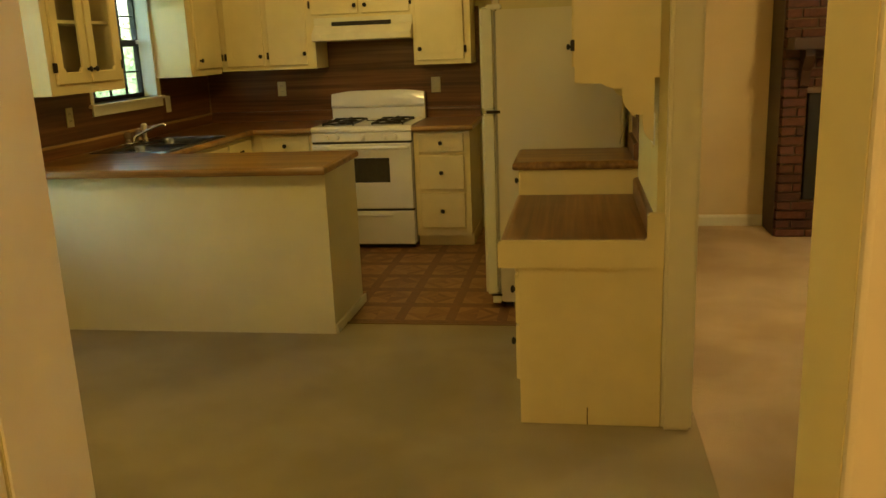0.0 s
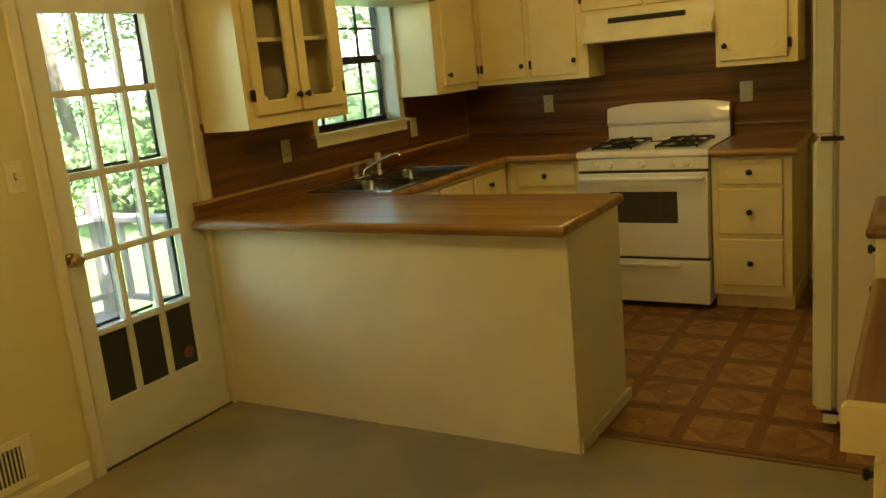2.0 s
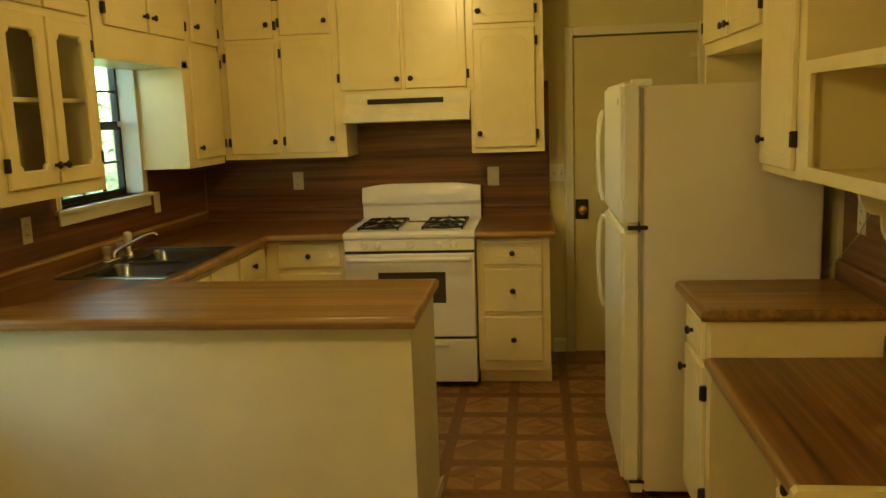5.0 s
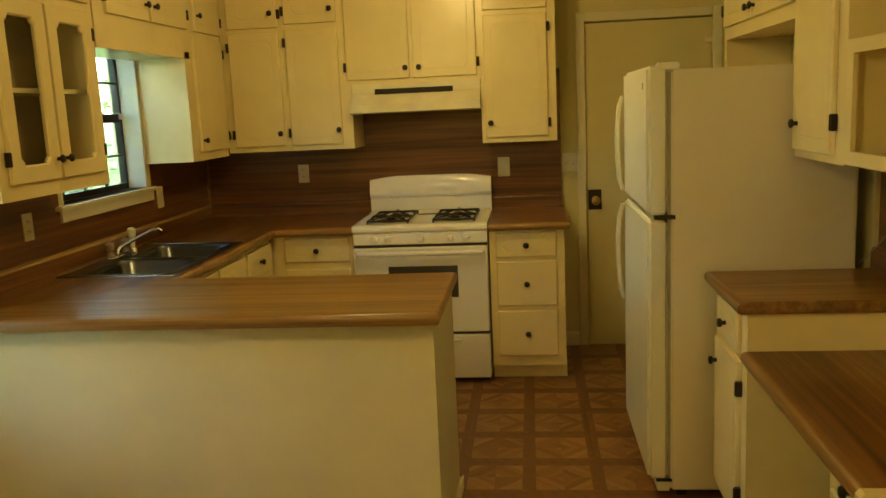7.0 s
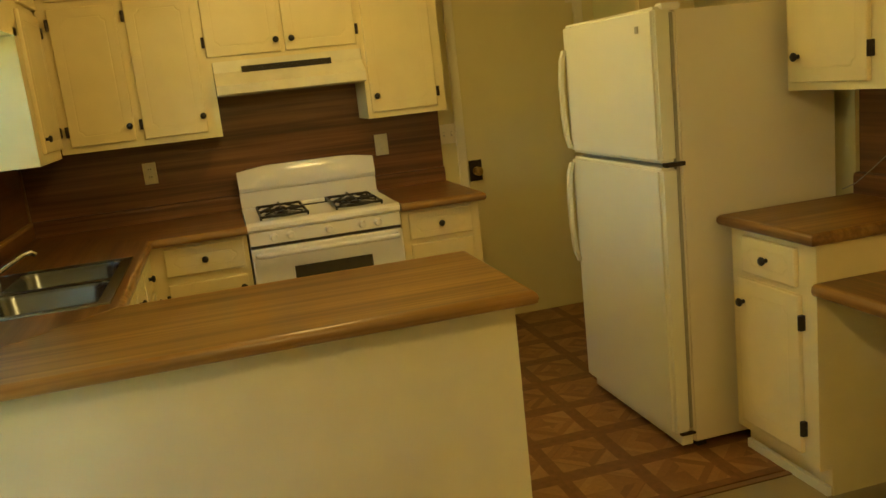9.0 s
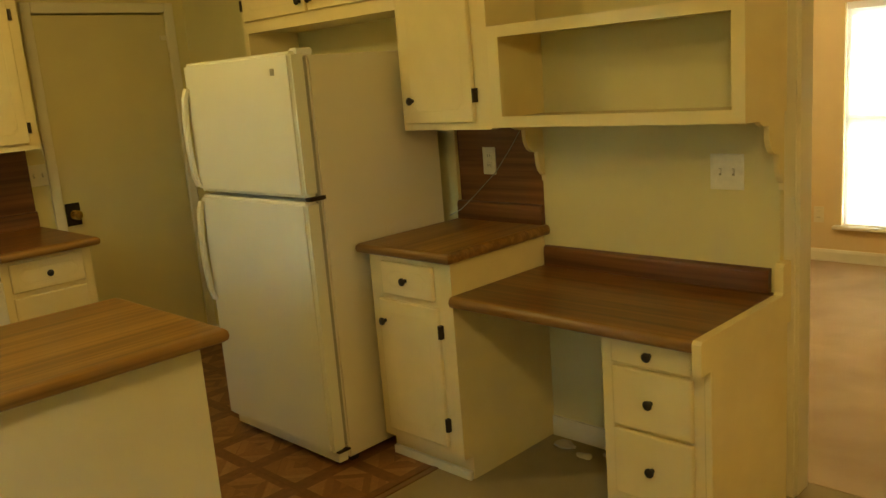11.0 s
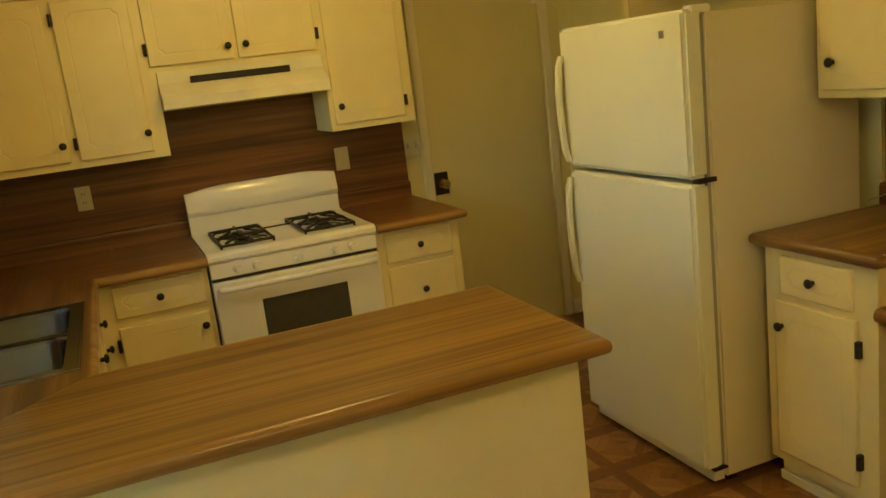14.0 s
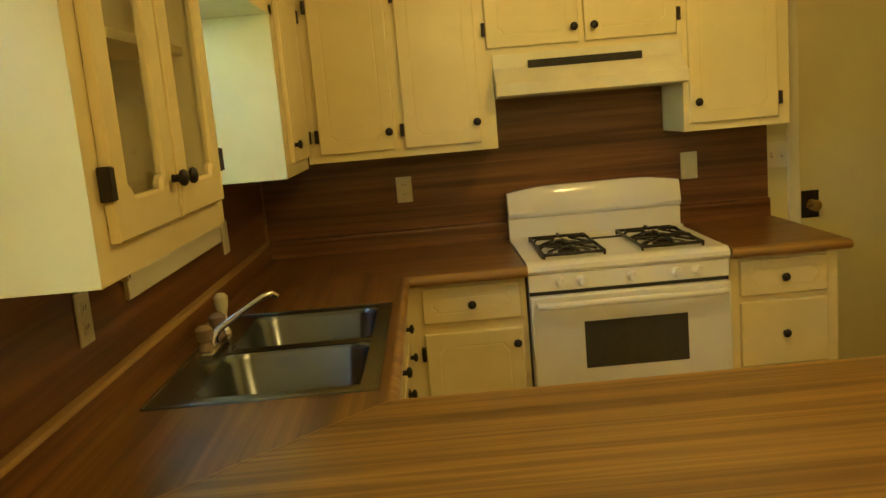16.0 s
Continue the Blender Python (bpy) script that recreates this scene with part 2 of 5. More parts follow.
LEAF = leaf_material("leaves", (0.12, 0.20, 0.08), (0.27, 0.36, 0.17))
GRASS = painted("grass", (0.10, 0.20, 0.05), 0.95, 40.0, 1.0, 0.45, 1.2)


# ---- builders ----
def origin_of(ob):
    p = Vector((0, 0, 0))
    while ob:
        p += ob.location
        ob = ob.parent
    return p


def thing(name, place, label, category, group=""):
    """An Empty at a thing's base, which its parts hang from."""
    ob = new(name)
    ob.location = place
    return tagged(ob, label, category, group)


def part(name, bm, mat, parent=None, label="", smooth=False, kind="", at=None):
    """Links a bmesh, given in world metres, as one mesh under its parent."""
    base = origin_of(parent) if parent else Vector((0, 0, 0))
    own = Vector(at) if at is not None else base
    bmesh.ops.translate(bm, verts=bm.verts, vec=-own)
    bmesh.ops.recalc_face_normals(bm, faces=bm.faces)
    me = bpy.data.meshes.new(name)
    bm.to_mesh(me)
    bm.free()
    for m in mat if isinstance(mat, (list, tuple)) else (mat,):
        me.materials.append(m)
    if smooth:
        for p in me.polygons:
            p.use_smooth = True
        me.set_sharp_from_angle(angle=radians(40))
    ob = new(name, me)
    ob.parent, ob.location = parent, own - base
    return tagged(ob, label, kind=kind)


def box(bm, x0, y0, z0, x1, y1, z1, bevel=0.0, seg=2):
    """A box between two corners, with rounded edges if asked."""
    c = ((x0 + x1) / 2, (y0 + y1) / 2, (z0 + z1) / 2)
    r = bmesh.ops.create_cube(bm, size=1, matrix=Matrix.Translation(c) @ Matrix.Diagonal((abs(x1 - x0), abs(y1 - y0), abs(z1 - z0), 1)))
    if bevel > 0:
        edges = {e for v in r["verts"] for e in v.link_edges}
        bmesh.ops.bevel(bm, geom=list(edges), offset=bevel, segments=seg, affect="EDGES", clamp_overlap=True)
    return bm


def boxed(name, c, mat, parent=None, label="", bevel=0.0, seg=2, kind="", smooth=None):
    return part(name, box(bmesh.new(), *c, bevel, seg), mat, parent, label, smooth=bevel > 0 if smooth is None else smooth, kind=kind)


def structure(name, c, mat, label="", bevel=0.0):
    return boxed(name, c, mat, None, label, bevel, kind="structure")


def facing(direction, plane):
    """Maps (along, up, out) on a front to world places. S looks to -y, E to +x, W to -x."""
    if direction == "S":
        return lambda u, v, w: (u, plane - w, v)
    if direction == "E":
        return lambda u, v, w: (plane + w, u, v)
    return lambda u, v, w: (plane - w, u, v)


def outline(u0, v0, u1, v1, r, scoop=True, n=4):
    """A rectangle's outline with its corners scooped or rounded."""
    pts = []
    for cu, cv, a0 in ((u1, v1, 0), (u0, v1, 90), (u0, v0, 180), (u1, v0, 270)):
        su, sv = (1 if cu == u1 else -1), (1 if cv == v1 else -1)
        for k in range(n + 1):
            if scoop:
                a = radians(a0 + 90 * k / n)
                # arc centred on the corner, bulging inwards
                t = radians(90 * k / n)
                first, second = ((0, -1), (-1, 0))
                if su * sv > 0:
                    du, dv = math.sin(t), math.cos(t)
                else:
                    du, dv = math.cos(t), math.sin(t)
                pts.append((cu - su * r * du, cv - sv * r * dv))
            else:
                a = radians(a0 + 90 * k / n)
                pts.append((cu - su * r + r * math.cos(a), cv - sv * r + r * math.sin(a)))
    return pts


def bridge(bm, loops, cap_first=False, cap_last=True):
    """Skins a list of point loops of equal length."""
    rows = [[bm.verts.new(p) for p in loop] for loop in loops]
    k = len(rows[0])
    for a, b in zip(rows, rows[1:]):
        for i in range(k):
            bm.faces.new((a[i], a[(i + 1) % k], b[(i + 1) % k], b[i]))
    if cap_first:
        bm.faces.new(rows[0][::-1])
    if cap_last:
        bm.faces.new(rows[-1])
    return bm


def leaf_door(F, u0, v0, u1, v1, thick=0.018, inset=0.045, groove=0.0013, r=0.022, scoop=True):
    """A cabinet door or drawer front with a routed groove."""
    e = 0.004
    lo = lambda d, w, rr, s=False: [F(u, v, w) for u, v in outline(u0 + d, v0 + d, u1 - d, v1 - d, rr, s)]
    r = max(0.004, min(r, (min(u1 - u0, v1 - v0) - 2 * inset) / 2 - 0.012))
    loops = [lo(0, 0.001, 0.0015), lo(0, thick - e, 0.0015), lo(e * 0.4, thick - e * 0.3, 0.0015), lo(e, thick, 0.0015), lo(e + 0.003, thick, 0.0015)]
    if inset:
        loops += [lo(inset - 0.002, thick, r, scoop), lo(inset, thick, r, scoop), lo(inset + 0.002, thick - groove, r, scoop), lo(inset + 0.0045, thick - groove, r, scoop), lo(inset + 0.0065, thick, r, scoop), lo(inset + 0.0085, thick, r, scoop)]
    else:
        loops += [lo(0.02, thick, 0.0015)]
    return bridge(bmesh.new(), loops, cap_first=True)


def ring_door(F, u0, v0, u1, v1, stile, thick=0.018, r=0.028):
    """A door frame round an opening with scooped corners."""
    lo = lambda d, w, rr, s: [F(u, v, w) for u, v in outline(u0 + d, v0 + d, u1 - d, v1 - d, rr, s)]
    bm = bridge(bmesh.new(), [lo(0, 0.001, 0.0015, False), lo(0, thick - 0.003, 0.0015, False), lo(0.003, thick, 0.0015, False), lo(stile, thick, r, True), lo(stile + 0.006, thick - 0.006, r, True), lo(stile + 0.006, 0.001, r, True), lo(0, 0.001, 0.0015, False)], cap_last=False)
    bmesh.ops.remove_doubles(bm, verts=bm.verts, dist=1e-5)
    return bm


def lathe(bm, F, u, v, profile, n=14):
    """Turns (out, radius) pairs round the axis that leaves a front at (u, v)."""
    loops = [[F(u + rad * math.cos(2 * math.pi * k / n), v + rad * math.sin(2 * math.pi * k / n), w) for k in range(n)] for w, rad in profile]
    return bridge(bm, loops, True, True)


def tube(bm, pts, r, n=8):
    """A round bar along points."""
    pts = [Vector(p) for p in pts]
    loops = []
    side = None
    for i, p in enumerate(pts):
        d = (pts[min(i + 1, len(pts) - 1)] - pts[max(i - 1, 0)]).normalized()
        if side is None:
            side = d.orthogonal().normalized()
        side = (side - d * side.dot(d)).normalized()
        up = d.cross(side)
        rr = r[i] if isinstance(r, (list, tuple)) else r
        loops.append([p + rr * (side * math.cos(2 * math.pi * k / n) + up * math.sin(2 * math.pi * k / n)) for k in range(n)])
    return bridge(bm, loops, True, True)


def sweep(bm, pts, prof):
    """Sweeps a profile of (offset to the right, height) along a plan path, mitred."""
    pts = [Vector(p) for p in pts]
    rings = []
    for i, p in enumerate(pts):
        ns = []
        for a, b in ((i - 1, i), (i, i + 1)):
            if a >= 0 and b < len(pts):
                d = (pts[b] - pts[a]).normalized()
                ns.append(Vector((d.y, -d.x)))
        nrm = (ns[0] + ns[-1]).normalized()
        nrm = nrm / max(0.3, nrm.dot(ns[0]))
        rings.append([(p.x + nrm.x * o, p.y + nrm.y * o, z) for o, z in prof])
    return bridge(bm, rings, True, True)


def slab(bm, poly, z0, z1):
    return bridge(bm, [[(x, y, z0) for x, y in poly], [(x, y, z1) for x, y in poly]], True, True)


def knob(F, u, v, w, parent):
    bm = lathe(bmesh.new(), F, u, v, [(w, 0.008), (w + 0.006, 0.007), (w + 0.012, 0.008), (w + 0.016, 0.0145), (w + 0.022, 0.016), (w + 0.027, 0.012), (w + 0.029, 0.003)])
    return part("knob", bm, BLACK, parent, "dark round knob", smooth=True)


def hinge(F, u, v, w, parent):
    """A small black exposed hinge: two leaves and a barrel."""
    bm = bmesh.new()
    a, b = F(u - 0.008, v - 0.026, w - 0.016), F(u + 0.008, v + 0.026, w + 0.003)
    box(bm, *[min(p, q) for p, q in zip(a, b)], *[max(p, q) for p, q in zip(a, b)], 0.001, 1)
    tube(bm, [F(u, v - 0.024, w + 0.003), F(u, v + 0.024, w + 0.003)], 0.005)
    return part("hinge", bm, BRONZE, parent, "black butterfly hinge")


def door(F, u0, v0, u1, v1, parent, knob_at=None, hinge_u=None, name="door", inset=0.045, scoop=True, hz=0.075):
    ob = part(name, leaf_door(F, u0, v0, u1, v1, inset=inset, scoop=scoop), CREAM, parent, smooth=True)
    if knob_at:
        knob(F, *knob_at, 0.018, ob)
    if hinge_u is not None:
        for v in (v0 + hz, v1 - hz):
            hinge(F, hinge_u, v, 0.017, ob)
    return ob


# ---- large structure ----
WX, NY, PX, SY, H = -1.46, 7.36, 1.855, 1.42, 2.44   # west wall, north wall, partition, south wall, height
EX = 5.30
DOOR_Y0, DOOR_Y1, WIN_Y0, WIN_Y1, WIN_Z0, WIN_Z1 = 3.98, 4.72, 5.62, 6.47, 1.19, 1.92


def wall_with_holes(name, axis, a, b, c0, c1, holes, mat, label):
    """A wall along y (axis x) or along x (axis y), from c0 to c1, between faces a and b, with openings (from, to, low, high)."""
    bm = bmesh.new()
    cuts = sorted({c0, c1, *[h for o in holes for h in o[:2]]})
    for s, e in zip(cuts, cuts[1:]):
        spans = [(0.0, H)]
        for o in holes:
            if o[0] <= s and o[1] >= e:
                spans = [p for z0, z1 in spans for p in ((z0, min(z1, o[2])), (max(z0, o[3]), z1)) if p[1] - p[0] > 1e-4]
        for z0, z1 in spans:
            box(bm, *((a, s, z0, b, e, z1) if axis == "x" else (s, a, z0, e, b, z1)))
    bmesh.ops.remove_doubles(bm, verts=bm.verts, dist=1e-5)
    return part(name, bm, mat, None, label, kind="structure")


wall_with_holes("wall_west", "x", WX - 0.16, WX, SY, NY, [(DOOR_Y0, DOOR_Y1, 0, 2.05), (WIN_Y0, WIN_Y1, WIN_Z0, WIN_Z1)], WALL, "cream painted wall with a glazed door and a kitchen window")
wall_with_holes("wall_north", "y", NY, NY + 0.14, WX - 0.16, EX + 0.14, [(0.97, 1.725, 0, 2.015)], WALL, "cream painted wall behind the stove")
wall_with_holes("wall_partition", "x", PX, PX + 0.115, 3.772, NY, [], WALL, "cream painted wall between kitchen and living room")
wall_with_holes("wall_south", "y", SY - 0.12, SY, WX - 0.16, EX + 0.14, [(1.055, 1.765, 0, 2.04)], WALL, "painted wall with a cased opening")
wall_with_holes("wall_living", "x", EX, EX + 0.14, SY, NY, [(3.3, 4.775, 0.27, 1.80)], WALL_LIVING, "warm beige living room wall with a blind-covered window")
structure("wall_hall_west", (0.28, -1.3, 0, 0.4, SY - 0.12, H), WALL_HALL)
structure("wall_hall_east", (2.5, -1.3, 0, 2.62, SY - 0.12, H), WALL_HALL)
structure("wall_hall_back", (0.28, -1.42, 0, 2.62, -1.3, H), WALL_HALL)
structure("living_wall_skin", (PX + 0.117, NY - 0.006, 0, EX, NY - 0.001, H), WALL_LIVING, "warm beige paint on the living room wall")
structure("ceiling", (WX - 0.16, -1.42, H, EX + 0.14, NY + 0.14, H + 0.12), CEIL, "off-white ceiling")
CARPET_Y = 4.93
structure("floor_dining", (WX, SY - 0.12, -0.05, 2.03, CARPET_Y, 0.0), CARPET, "olive-brown low pile carpet")
structure("floor_kneehole", (0.31, CARPET_Y, -0.05, PX, CARPET_Y + 0.001, -0.001), CARPET)
structure("floor_living", (2.03, SY - 0.12, -0.05, EX, NY, 0.003), CARPET_LIVING, "pinkish beige carpet with vacuum marks")
structure("floor_hall", (0.4, -1.3, -0.05, 2.5, SY - 0.12, 0.0), CARPET, "olive-brown low pile carpet")
vinyl = structure("floor_kitchen", (WX, CARPET_Y, -0.05, 2.03, NY + 0.14, -0.003), plain("vinyl_base", (0.15, 0.068, 0.028), 0.5), "brown vinyl floor in a parquet pattern")
bm = bmesh.new()
slab(bm, [(0.31, CARPET_Y - 0.014), (1.86, CARPET_Y - 0.012), (1.86, CARPET_Y + 0.012), (0.30, CARPET_Y + 0.010)], 0.0, 0.005)
part("threshold_strip", bm, plain("strip", (0.20, 0.11, 0.05), 0.5), None, "thin brown edging strip between carpet and vinyl", kind="structure")

# baseboards and casings
BASE = [(0, 0), (0.014, 0), (0.014, 0.07), (0.008, 0.088), (0, 0.09)]


def baseboard(pts, mat=None):
    part("baseboard", sweep(bmesh.new(), pts, BASE), mat or TRIM, None, "cream painted baseboard", kind="structure")


baseboard([(WX, SY), (WX, DOOR_Y0 - 0.07)])
baseboard([(0.83, NY), (0.91, NY)])
baseboard([(1.785, NY), (PX, NY), (PX, 6.25)])
baseboard([(PX + 0.115, NY - 0.006), (3.0, NY - 0.006)], DOORPAINT)
baseboard([(EX, NY), (EX, SY)], DOORPAINT)
baseboard([(PX + 0.115, 3.90), (PX + 0.115, NY)], DOORPAINT)


def casing(name, direction, plane, u0, u1, top, w=0.06, label="painted door casing"):
    F = facing(direction, plane)
    bm = bmesh.new()
    for c in ((u0 - w, 0, u0, top + w), (u1, 0, u1 + w, top + w), (u0, top, u1, top + w)):
        p, q = F(c[0], c[1], 0), F(c[2], c[3], 0.016)
        box(bm, *[min(a, b) for a, b in zip(p, q)], *[max(a, b) for a, b in zip(p, q)], 0.004, 1)
    return part(name, bm, TRIM, None, label, kind="structure", smooth=True)


casing("trim_glazed_door", "E", WX, DOOR_Y0, DOOR_Y1, 2.05, 0.05)
casing("trim_back_door", "S", NY, 0.97, 1.725, 2.015, 0.055)
casing("trim_opening", "S", SY - 0.12, 1.055, 1.765, 2.04, 0.06)
structure("opening_jamb", (1.055, SY - 0.118, 0, 1.058, SY - 0.002, 2.04), TRIM, "painted jamb of the cased opening")

# back door
bd = boxed("door_1", (0.9706, NY + 0.006, 0.0, 1.7244, NY + 0.045, 2.007), GREYDOOR, None, "plain closed cream-grey door", 0.003)
tagged(bd, kind="structure")
F = facing("S", NY + 0.006)
kp = part("knob_plate", box(bmesh.new(), 0.980, NY - 0.001, 0.875, 1.060, NY + 0.006, 1.000, 0.002, 1), BRONZE, bd, "dark square knob backplate")
part("door_handle", lathe(bmesh.new(), F, 1.025, 0.935, [(0.007, 0.026), (0.012, 0.026), (0.014, 0.012), (0.035, 0.012), (0.042, 0.024), (0.055, 0.027), (0.066, 0.021), (0.069, 0.006)], 18), BRASS, bd, "round brass door knob", smooth=True)
bm = bmesh.new()
box(bm, 1.68, NY - 0.012, 1.86, 1.73, NY + 0.004, 1.885, 0.002, 1)
tube(bm, [(1.725, NY - 0.008, 1.80), (1.725, NY - 0.008, 1.93)], 0.006)
part("latch", bm, TRIM, bd, "small painted door guard")

# unseen backing, added so the gap above the door stays dark
structure("gap_backing", (0.9, NY + 0.142, 0, 1.85, NY + 0.2, 2.1), GREYDOOR, "unseen backing that keeps daylight out of the back door gaps")

# glazed door, closed in the west wall
PW = WX - 0.012
gd = tagged(new("door_2"), "white painted glazed door with fifteen panes and a dark pet flap", kind="structure")
gd.location = (PW, 3.985, 0)
FE = facing("E", PW)
cols, rows = [(4.075, 4.222), (4.250, 4.400), (4.428, 4.578)], [(0.265, 0.55), (0.577, 0.867), (0.895, 1.185), (1.213, 1.503), (1.531, 1.821)]
bm = bmesh.new()
DY0, DY1 = DOOR_Y0 + 0.006, DOOR_Y1 - 0.006
for c in ((DY0, 0.005, cols[0][0], 2.042), (cols[2][1], 0.005, DY1, 2.042), (cols[0][0], 0.005, cols[2][1], 0.265), (cols[0][0], 1.821, cols[2][1], 2.042)):
    box(bm, PW - 0.042, c[0], c[1], PW, c[2], c[3])
part("door_frame", bm, DOORPAINT, gd)
for z0, z1 in zip([r[1] for r in rows[:-1]], [r[0] for r in rows[1:]]):
    part("muntin", box(bmesh.new(), PW - 0.034, cols[0][0], z0, PW + 0.002, cols[2][1], z1, 0.006, 2), DOORPAINT, gd, smooth=True)
for y0, y1 in zip([c[1] for c in cols[:-1]], [c[0] for c in cols[1:]]):
    part("muntin", box(bmesh.new(), PW - 0.033, y0, 0.265, PW + 0.003, y1, 1.821, 0.006, 2), DOORPAINT, gd, smooth=True)
for ci, (y0, y1) in enumerate(cols):
    for ri, (z0, z1) in enumerate(rows):
        if ri == 0:
            fl = boxed("pet_flap", (PW - 0.024, y0, z0, PW - 0.018, y1, z1), RUBBER, gd, "dark flexible flap")
            if ci == 2:
                part("maker_mark", lathe(bmesh.new(), facing("E", PW - 0.018), y1 - 0.045, z0 + 0.06, [(0, 0.028), (0.002, 0.028)], 20), REDMARK, fl, "dull red round mark")
                continue
        else:
            p = boxed("pane", (PW - 0.028, y0, z0, PW - 0.024, y1, z1), GLASS, gd)
            p.visible_shadow = False
        if ri:
            bm = box(bmesh.new(), PW - 0.05, y1 - 0.016 if ci == 2 else y1 - 0.001, z0, PW - 0.044, y1, z1)
            if ri in (1, 3):
                box(bm, PW - 0.05, y0, z0, PW - 0.044, y1, z0 + 0.014)
            part("screen_frame", bm, SLOT, gd, "dark storm screen frame")
# added veil sheet: pale haze over the yard behind the panes
part("haze_screen", box(bmesh.new(), PW - 0.056, cols[0][0], 0.55, PW - 0.055, cols[2][1], 1.83), HAZE, gd, "thin grey sheet added to haze the view through the glazed door").visible_shadow = False
part("door_handle", lathe(bmesh.new(), FE, 4.015, 0.885, [(0, 0.03), (0.005, 0.03), (0.007, 0.013), (0.03, 0.013), (0.036, 0.025), (0.05, 0.028), (0.062, 0.02), (0.065, 0.005)], 18), BRASS, gd, "round brass door knob", smooth=True)
part("door_hook", tube(bmesh.new(), [(PW, 4.665, 1.985), (PW + 0.012, 4.668, 1.985), (PW + 0.014, 4.672, 1.965), (PW + 0.012, 4.68, 1.90), (PW + 0.016, 4.684, 1.895)], 0.003, 6), TRIM, gd, "painted hook at the top of the door", smooth=True)
part("door_stop", lathe(bmesh.new(), FE, 4.665, 1.985, [(0, 0.014), (0.004, 0.014), (0.008, 0.008), (0.009, 0.002)], 12), TRIM, gd, "small round painted plate", smooth=True)
part("sill_plate", box(bmesh.new(), PW - 0.1, DOOR_Y0, -0.03, WX - 0.0005, DOOR_Y1, 0.007), DARKWOOD, gd, "dark door sill")

# kitchen window
win = tagged(new("window_1"), "black metal window with a grid, white sill and a raised blind", kind="structure")
win.location = (WX - 0.09, 6.04, WIN_Z0)
gx = WX - 0.10
bm = bmesh.new()
for z0, z1 in ((WIN_Z0, WIN_Z0 + 0.03), (WIN_Z1 - 0.02, WIN_Z1), (1.545, 1.59)):
    box(bm, gx - 0.03, WIN_Y0, z0, gx, WIN_Y1, z1)
for y0 in (WIN_Y0, WIN_Y1 - 0.028):
    box(bm, gx - 0.034, y0, WIN_Z0, gx + 0.003, y0 + 0.028, WIN_Z1)
part("window_frame", bm, BLACK, win, "black metal sash frame")
bm = bmesh.new()
for y in (5.83, 6.04, 6.25):
    box(bm, gx - 0.022, y - 0.006, WIN_Z0, gx - 0.006, y + 0.006, WIN_Z1)
for z in (1.37, 1.75):
    box(bm, gx - 0.021, WIN_Y0, z - 0.006, gx - 0.007, WIN_Y1, z + 0.006)
part("window_grid", bm, BLACK, win, "black glazing bars")
for c in ((WIN_Y1 - 0.014, WIN_Z0, WIN_Y1 + 0.0, WIN_Z1 - 0.012), (WIN_Y0, WIN_Z0, WIN_Y0 + 0.014, WIN_Z1 - 0.012), (WIN_Y0, WIN_Z1 - 0.012, WIN_Y1, WIN_Z1)):
    part("window_jamb", box(bmesh.new(), gx + 0.004, c[0] + 0.0005, c[1], WX + 0.004, c[2] - 0.0005, c[3] - 0.0005), DOORPAINT, win, "white painted jamb board")
p = boxed("pane", (gx - 0.018, WIN_Y0 + 0.02, WIN_Z0 + 0.02, gx - 0.014, WIN_Y1 - 0.02, WIN_Z1 - 0.02), GLASS, win)
p.visible_shadow = False
# added veil sheets for haze, two layers over the lower sash
part("haze_screen", box(bmesh.new(), gx - 0.034, WIN_Y0 + 0.028, WIN_Z0 + 0.03, gx - 0.033, WIN_Y1 - 0.028, WIN_Z1 - 0.02), HAZE, win, "thin grey sheet added to haze the window view").visible_shadow = False
part("haze_screen", box(bmesh.new(), gx - 0.040, WIN_Y0 + 0.028, WIN_Z0 + 0.03, gx - 0.039, WIN_Y1 - 0.028, 1.55), HAZE, win, "second grey sheet added to haze the lower window view").visible_shadow = False
bm = box(bmesh.new(), WX - 0.1, 5.56, WIN_Z0 - 0.022, WX + 0.035, 6.53, WIN_Z0, 0.005, 2)
box(bm, WX + 0.0, 5.59, WIN_Z0 - 0.075, WX + 0.018, 6.51, WIN_Z0 - 0.02, 0.003, 1)
part("window_sill", bm, TRIM, win, "cream painted sill with an apron", smooth=True)
bm = bmesh.new()
for z in np.arange(1.872, 1.912, 0.005):
    box(bm, WX - 0.07, WIN_Y0 + 0.03, float(z), WX - 0.035, WIN_Y1 - 0.03, float(z) + 0.003)
box(bm, WX - 0.075, WIN_Y0 + 0.02, 1.895, WX - 0.03, WIN_Y1 - 0.02, 1.918)
part("blind", bm, BLIND, win, "raised mini blind")
bm = box(bmesh.new(), gx + 0.003, WIN_Y1 - 0.05, 1.56, gx + 0.02, WIN_Y1 - 0.022, 1.59, 0.003)
part("sash_lock", bm, WHITEPLASTIC, win, "small white sash latch")
for y in (5.72, 6.38):
    part("blind_cord", tube(bmesh.new(), [(WX - 0.05, y, 1.87), (WX - 0.052, y + 0.005, 1.5), (WX - 0.05, y, 1.24)], 0.0012, 5), WHITEPLASTIC, win, "thin white cord")

# post at the end of the partition
post = structure("column", (1.885, 3.725, 0, 2.0, 3.855, H), TRIM, "cream painted square post at the end of the wall", 0.012)


